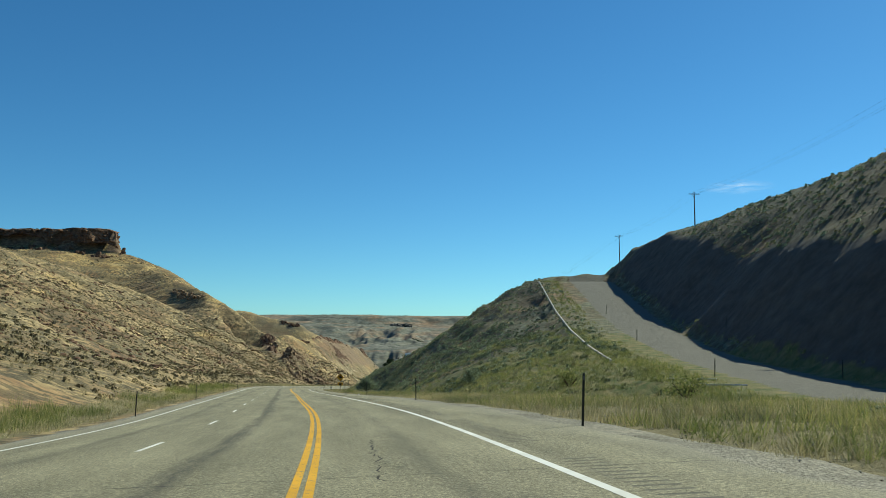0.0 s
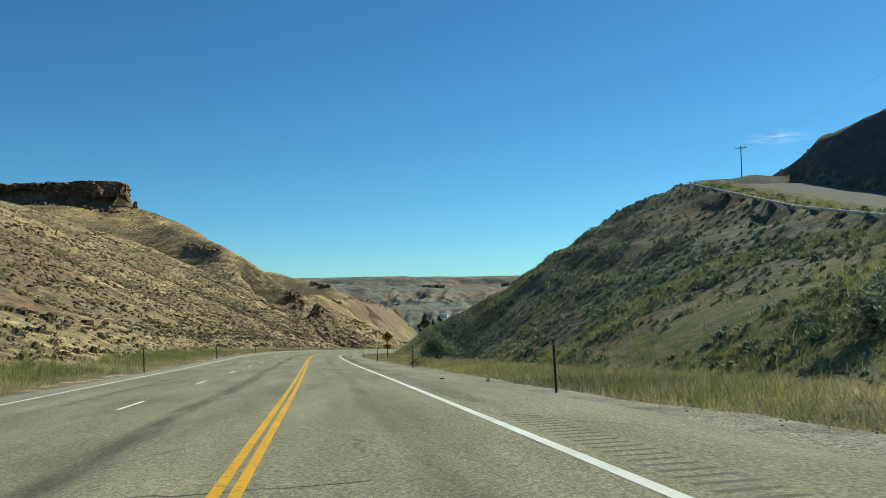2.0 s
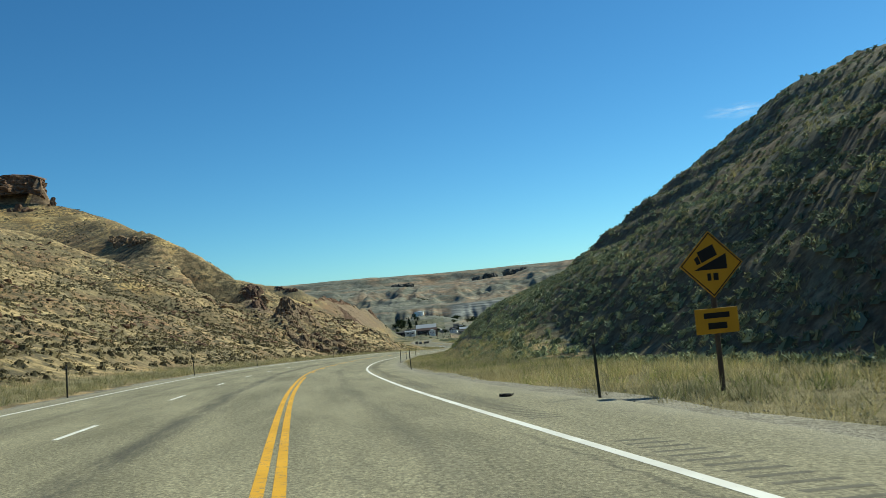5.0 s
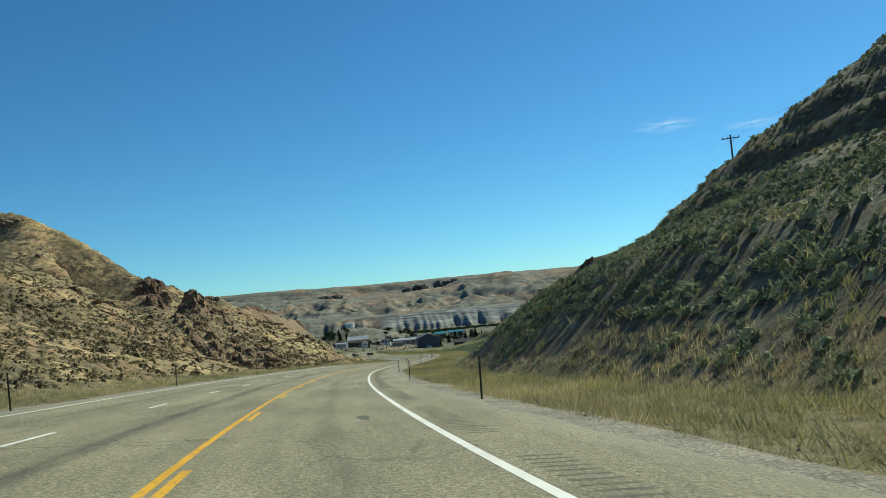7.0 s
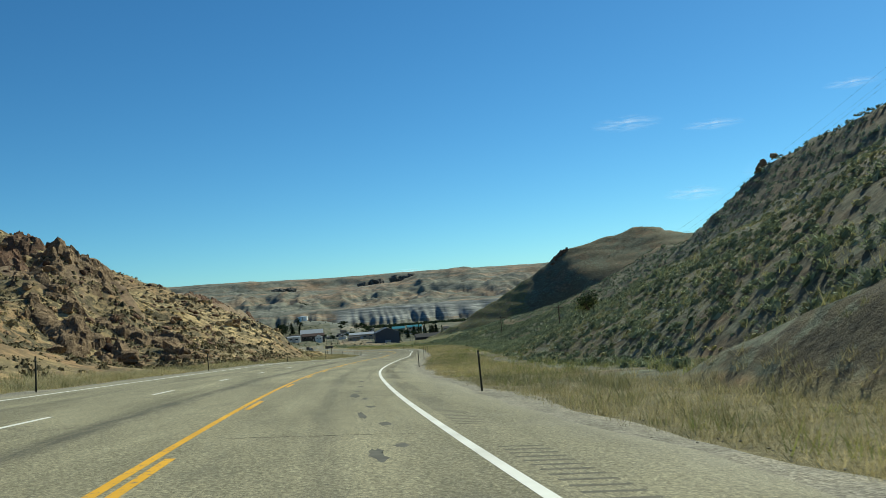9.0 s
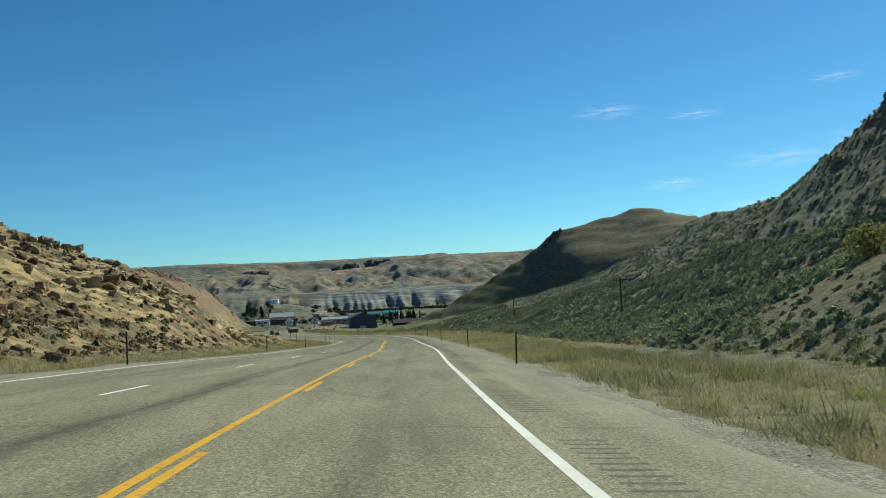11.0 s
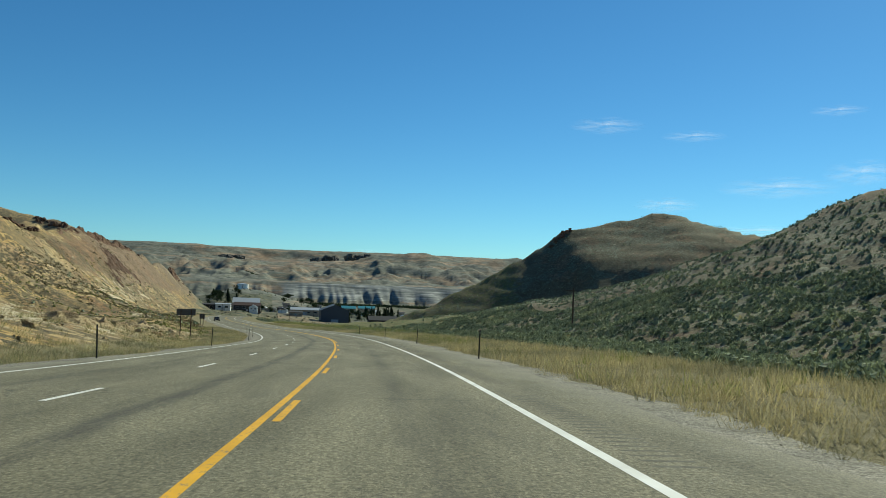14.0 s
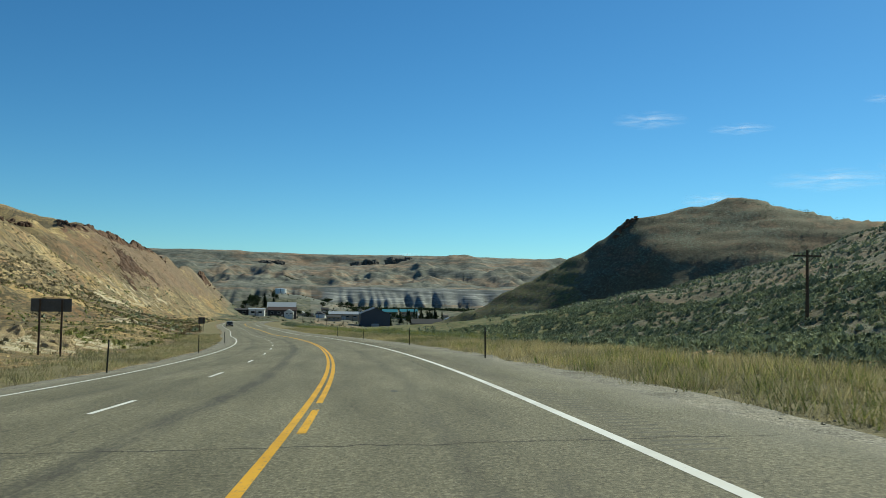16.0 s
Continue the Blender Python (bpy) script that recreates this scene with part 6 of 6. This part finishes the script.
def mast(x, y):
    z = float(land(x, y))
    ob = thing("radio_mast", "thin lattice radio mast on the ridge", "mast", (x, y, z - 0.5))
    for a in range(3):
        c, s = math.cos(a * math.tau / 3), math.sin(a * math.tau / 3)
        part("leg", rod(bmesh.new(), (0.45 * c, 0.45 * s, 0), (0.2 * c, 0.2 * s, 9.5), 0.06, 0.05, 5), POST, ob)
        c2, s2 = math.cos((a + 1) * math.tau / 3), math.sin((a + 1) * math.tau / 3)
        bm = bmesh.new()
        for k in range(7):
            rod(bm, (0.42 * c, 0.42 * s, k * 1.3), (0.4 * c2, 0.4 * s2, k * 1.3 + 1.2), 0.03, 0.03, 4)
        part("lacing", bm, POST, ob)
    part("aerial", boxed(-0.5, 0.5, -0.05, 0.05, 7.4, 7.6), POST, ob)


mast(-151.4, 930.0)

# fence along the crest of the spur
fence = thing("wire_fence", "old wooden fence posts with wire along the ridge", "fence", (-100, 478, float(land(-100, 478))))
spots = [(-140 + k * 5.0, 503 - k * 2.4) for k in range(17)]
for x, y in spots:
    z = float(land(x, y))
    p = part("fence_post", rod(bmesh.new(), (0, 0, -0.4), (0, 0, 1.35), 0.09, 0.07, 6), POLEWOOD, fence)
    p.matrix_basis = fence.matrix_basis.inverted() @ pose(x, y, z)
for h in (0.5, 1.1):
    w = new("fence_wire", tube("fence_wire", np.array([(ax, ay, float(land(ax, ay)) + h) for ax, ay in spots]), 0.012, WIRE))
    w.parent = fence
    w.matrix_basis = fence.matrix_basis.inverted()


# ---------------------------------------------------------------- the town in the valley
def window_row(ob, count, x0, x1, z0, z1, y):
    step = (x1 - x0) / count
    for k in range(count):
        a = x0 + step * (k + 0.25)
        w = part("window", boxed(a, a + step * 0.5, y - 0.12, y - 0.02, z0, z1), WALLWHITE, ob)
        part("pane", boxed(a + 0.1, a + step * 0.5 - 0.1, y - 0.16, y - 0.125, z0 + 0.1, z1 - 0.1), GLASSDARK, w)


def building(name, label, x, y, base, wide, deep, eaves, rise, wall_mat, roof_mat, windows=3, door=2.4, turn=0.0, gable_front=True):
    """A gabled building: walls, an overhanging roof of two slopes, door and windows."""
    ob = thing(name, label, "building", (x, y, base), turn)
    w, q = wide / 2, deep / 2
    if gable_front:
        walls = prism(bmesh.new(), [(-w, -3), (w, -3), (w, eaves), (0, eaves + rise), (-w, eaves)], -q, q)
    else:
        walls = bmesh.new()
        box(walls, -w, w, -q, q, -3, eaves)
    part("wall", walls, wall_mat, ob)
    t = 0.25
    for s in (-1, 1):
        if gable_front:
            bm = prism(bmesh.new(), [(0, eaves + rise + 0.02), (s * (w + 0.6), eaves - 0.6 * rise / w + 0.02), (s * (w + 0.6), eaves - 0.6 * rise / w + t), (0, eaves + rise + t)], -q - 0.5, q + 0.5)
        else:
            bm = prism(bmesh.new(), [(0, eaves + rise), (s * (q + 0.6), eaves - 0.05), (s * (q + 0.6), eaves + t), (0, eaves + rise + t)], -w - 0.5, w + 0.5)
            bmesh.ops.rotate(bm, verts=bm.verts, cent=(0, 0, 0), matrix=Matrix.Rotation(radians(90), 3, "Z"))
        part("roof", bm, roof_mat, ob)
    if door:
        part("door", boxed(-door / 2, door / 2, -q - 0.08, -q - 0.02, 0, min(door * 0.95, eaves - 0.4)), ROOFGREY, ob)
    if windows:
        window_row(ob, windows, -w + 0.6, w - 0.6, eaves * 0.45, eaves * 0.75, -q)
    return ob


building("warehouse", "tall dark grey metal warehouse with a low gable", 38, 1292, -66, 27.5, 34, 15.5, 5.5, METALGREY, METALGREY, 0, 7)
building("warehouse", "long low dark shed with one white end", -90, 1306, -55.2, 22, 12, 6.0, 1.2, WALLDARK, ROOFDARK, 3, 4, 0, False)
building("warehouse", "white metal workshop with pale roof", -71.5, 1303, -54.6, 14.5, 12, 6.0, 1.0, WALLWHITE, ROOFGREY, 2, 4, 0, False)
building("house", "dark house with a reddish roof", -49, 1334, -55.4, 27, 12, 5.5, 3.0, WALLDARK, ROOFRED, 4, 1.5, 0, False)
building("house", "small white gabled house", -42.3, 1316, -54.8, 8.6, 9, 3.8, 2.4, WALLWHITE, ROOFGREY, 2, 1.2)
building("hall", "hall with a broad pale metal roof", -51, 1368, -55, 28, 22, 7, 5.0, WALLTAN, ROOFGREY, 4, 3, 0, False)
building("warehouse", "long low shed with a pale roof", 13, 1402, -61, 32, 16, 6, 2.5, WALLTAN, ROOFGREY, 4, 4, 0, False)
building("school", "low building with a teal metal roof", 84, 1652, -64, 20, 14, 4.5, 3.5, WALLTAN, TEAL, 3, 2, 0, False)
building("school", "low building with a teal metal roof", 112, 1672, -64, 24, 14, 4.5, 3.5, WALLTAN, TEAL, 3, 2, 0, False)
building("warehouse", "low dark shed with a wide roof below the hill", 70, 1155, -58, 24, 14, 4.5, 3.5, WALLDARK, ROOFDARK, 0, 3, 0, False)
rnd = random.Random(31)
for k in range(46):
    x, y = rnd.uniform(-135, 190), rnd.uniform(1330, 1790)
    z = float(land(x, y))
    if abs(x - 38) < 26 and y < 1340 or abs(x + 62) < 34 and y < 1400 or z > -52:
        continue
    wall, roof = rnd.choice(((WALLWHITE, ROOFGREY), (WALLTAN, ROOFDARK), (WALLWHITE, ROOFDARK), (WALLTAN, ROOFGREY), (WALLDARK, ROOFRED)))
    colour = {WALLWHITE: "white", WALLTAN: "tan", WALLDARK: "dark"}[wall]
    top = {ROOFGREY: "pale", ROOFDARK: "dark", ROOFRED: "reddish"}[roof]
    building("house", f"small {colour} town house with a {top} gabled roof", x, y, z, rnd.uniform(8, 15), rnd.uniform(7, 10), rnd.uniform(2.8, 4.2), rnd.uniform(1.4, 2.6), wall, roof, 3, 1.2, rnd.choice((0, 8, 90, 84)), rnd.random() < 0.4)


def tank(x, y, base):
    ob = thing("water_tank", "white round water tank on a knoll", "water tank", (x, y, base))
    part("shell", rod(bmesh.new(), (0, 0, -6), (0, 0, 7), 9.2, 9.2, 40), WALLWHITE, ob)
    part("roof", rod(bmesh.new(), (0, 0, 7.0), (0, 0, 8.0), 9.35, 0.8, 40), ROOFGREY, ob)
    part("ladder", boxed(-0.3, 0.3, -9.35, -9.22, 0, 7), POST, ob)


tank(-72.5, 1866, float(land(-72.5, 1866)) + 3.0)


def tree(x, y, tall, wide, seed, conifer=False):
    z = float(land(x, y))
    kind = "conifer" if conifer else "broadleaf tree"
    ob = thing("tree", f"dark green {kind} in the valley town", "tree", (x, y, z - 0.2))
    part("trunk", rod(bmesh.new(), (0, 0, -0.5), (0, 0, tall * 0.75), tall * 0.03, tall * 0.012, 7), BARK, ob)
    r = np.random.default_rng(seed)
    if conifer:
        n = 240
        u = r.uniform(0.08, 1, n) ** 0.8
        a = r.uniform(0, math.tau, n)
        rad = (1 - u) * wide / 2 * r.uniform(0.35, 1.1, n)
        at = np.stack([rad * np.cos(a), rad * np.sin(a), u * tall], -1)
        out = np.stack([np.cos(a), np.sin(a), -0.45 + 0 * a], -1) * (wide * 0.16)
        acr = np.stack([-np.sin(a), np.cos(a), 0.2 * r.normal(0, 1, n)], -1) * (wide * 0.07)
        v = np.stack([at - acr, at + out, at + acr, at - out * 0.3 + [0, 0, wide * 0.08]], 1).reshape(-1, 3)
        f = np.arange(n * 4).reshape(-1, 4)
    else:
        v, f = leaf_crown(seed, 9, 560, np.array([wide / 2, wide / 2, tall * 0.36]) * 0.85, 1.7)
        v[:, 2] += tall * 0.62
        for k in range(4):
            a = r.uniform(0, math.tau)
            part("limb", rod(bmesh.new(), (0, 0, tall * 0.35), (wide * 0.25 * math.cos(a), wide * 0.25 * math.sin(a), tall * 0.7), tall * 0.015, tall * 0.006, 5), BARK, ob)
    crown = new("crown", big_mesh("crown", v, f, DARKLEAF))
    crown.parent = ob


rnd = random.Random(55)
for k in range(15):
    tree(rnd.uniform(-116, -66), rnd.uniform(1680, 1760), rnd.uniform(10, 15), rnd.uniform(9, 13), 600 + k, k % 4 == 0)
for k in range(24):
    tree(rnd.uniform(84, 135), rnd.uniform(1440, 1560), rnd.uniform(11, 17), rnd.uniform(5, 7), 640 + k, True)
for k in range(34):
    tree(rnd.uniform(-10, 140), rnd.uniform(1560, 1950), rnd.uniform(7, 12), rnd.uniform(8, 13), 680 + k)
for k in range(16):
    tree(rnd.uniform(-120, 120), rnd.uniform(1330, 1520), rnd.uniform(6, 10), rnd.uniform(5, 9), 740 + k, k % 3 == 0)
woods = np.stack([rnd_x := rng.uniform(-104, 20, 170), rnd_y := rng.uniform(2940, 3020, 170), land(rnd_x, rnd_y), rng.uniform(6, 11, 170), rng.uniform(4, 7, 170)], -1)
scatter("far_woods", "dark green belt of woods on the far terrace", "woods", COARSE, woods, DARKLEAF)
riverside = np.stack([rx_ := rng.uniform(-60, 420, 700), ry_ := rng.uniform(2080, 2250, 700), land(rx_, ry_), rng.uniform(9, 17, 700), rng.uniform(7, 13, 700)], -1)
town = np.stack([tx_ := rng.uniform(-110, 170, 420), ty_ := rng.uniform(1200, 1950, 420), land(tx_, ty_), rng.uniform(2, 6, 420), rng.uniform(1.5, 5, 420)], -1)
scatter("town_bushes", "dark green garden bushes and low trees in the valley", "shrubs", COARSE, town, DARKLEAF)
scatter("riverside_woods", "dark green trees along the river flats", "woods", COARSE, riverside, DARKLEAF)


def car(x, y, z, turn):
    ob = thing("car", "small dark car on the highway in the distance", "car", (x, y, z), turn)
    body = prism(bmesh.new(), [(-2.2, 0.35), (2.2, 0.35), (2.25, 0.75), (1.3, 0.95), (0.7, 1.45), (-1.3, 1.48), (-2.0, 0.98), (-2.25, 0.85)], -0.88, 0.88)
    bmesh.ops.bevel(body, geom=list(body.edges), offset=0.06, segments=2, affect="EDGES")
    part("body", body, CARPAINT, ob)
    for name, x0, x1 in (("windscreen", 0.75, 1.25), ("rear_window", -1.9, -1.4)):
        s = 1 if x0 > 0 else -1
        part(name, prism(bmesh.new(), [(s * 1.28, 0.98), (s * 0.74, 1.42), (s * 0.8, 1.45), (s * 1.34, 1.0)] if s > 0 else [(-1.98, 1.0), (-1.33, 1.46), (-1.38, 1.48), (-2.03, 1.02)], -0.7, 0.7), GLASSDARK, ob)
    for sx in (-1.35, 1.38):
        for sy in (-0.85, 0.85):
            wheel = part("wheel", rod(bmesh.new(), (sx, sy - 0.1, 0.33), (sx, sy + 0.1, 0.33), 0.33, 0.33, 18), RUBBER, ob)
            part("rim", rod(bmesh.new(), (sx, sy - 0.115, 0.33), (sx, sy + 0.115, 0.33), 0.2, 0.2, 14), CHROME, wheel)
    for sy in (-0.62, 0.62):
        part("headlight", boxed(2.18, 2.27, sy - 0.17, sy + 0.17, 0.62, 0.76, 0.02), LAMPCLEAR, ob)
        part("tail_light", boxed(-2.27, -2.18, sy - 0.17, sy + 0.17, 0.7, 0.86, 0.02), LAMPRED, ob)


p = on_road(np.array([752.0]), -5.4)[0]
car(float(p[0]), float(p[1]), float(p[2]), -82)


CLOUDS = [(1750, 3842, 671, 142, 160, -27), (1404, 3991, 718, 168, 231, -22), (2115, 3365, 722, 111, 122, -36), (2124, 3780, 455, 266, 450, -33), (2328, 3506, 500, 155, 450, -37), (2122, 3920, 272, 245, 450, -32), (426, 4712, 127, 86, 450, -6), (1758, 4109, 389, 150, 404, -26)]


def cloud(x, y, z, half_x, half_y, turn):
    """A level sheet of thin cloud, ragged at its rim."""
    rows = np.linspace(-1, 1, 9)
    gx, gy = np.meshgrid(rows, rows)
    bulge = 0.02 * (1 - gx * gx) * (1 - gy * gy)
    ob = grid_object("cloud", np.stack([gx, gy, bulge], -1), CLOUD)
    ob.matrix_basis = pose(x, y, z, 0, 0, turn) @ Matrix.Diagonal((half_x, half_y, half_y, 1))
    tagged(ob, "thin white wisp of high cloud in a blue sky", "cloud", "wisps of cloud", "structure")


for x, y, z, hx, hy, turn in CLOUDS:
    cloud(x, y, z, hx, hy, turn)
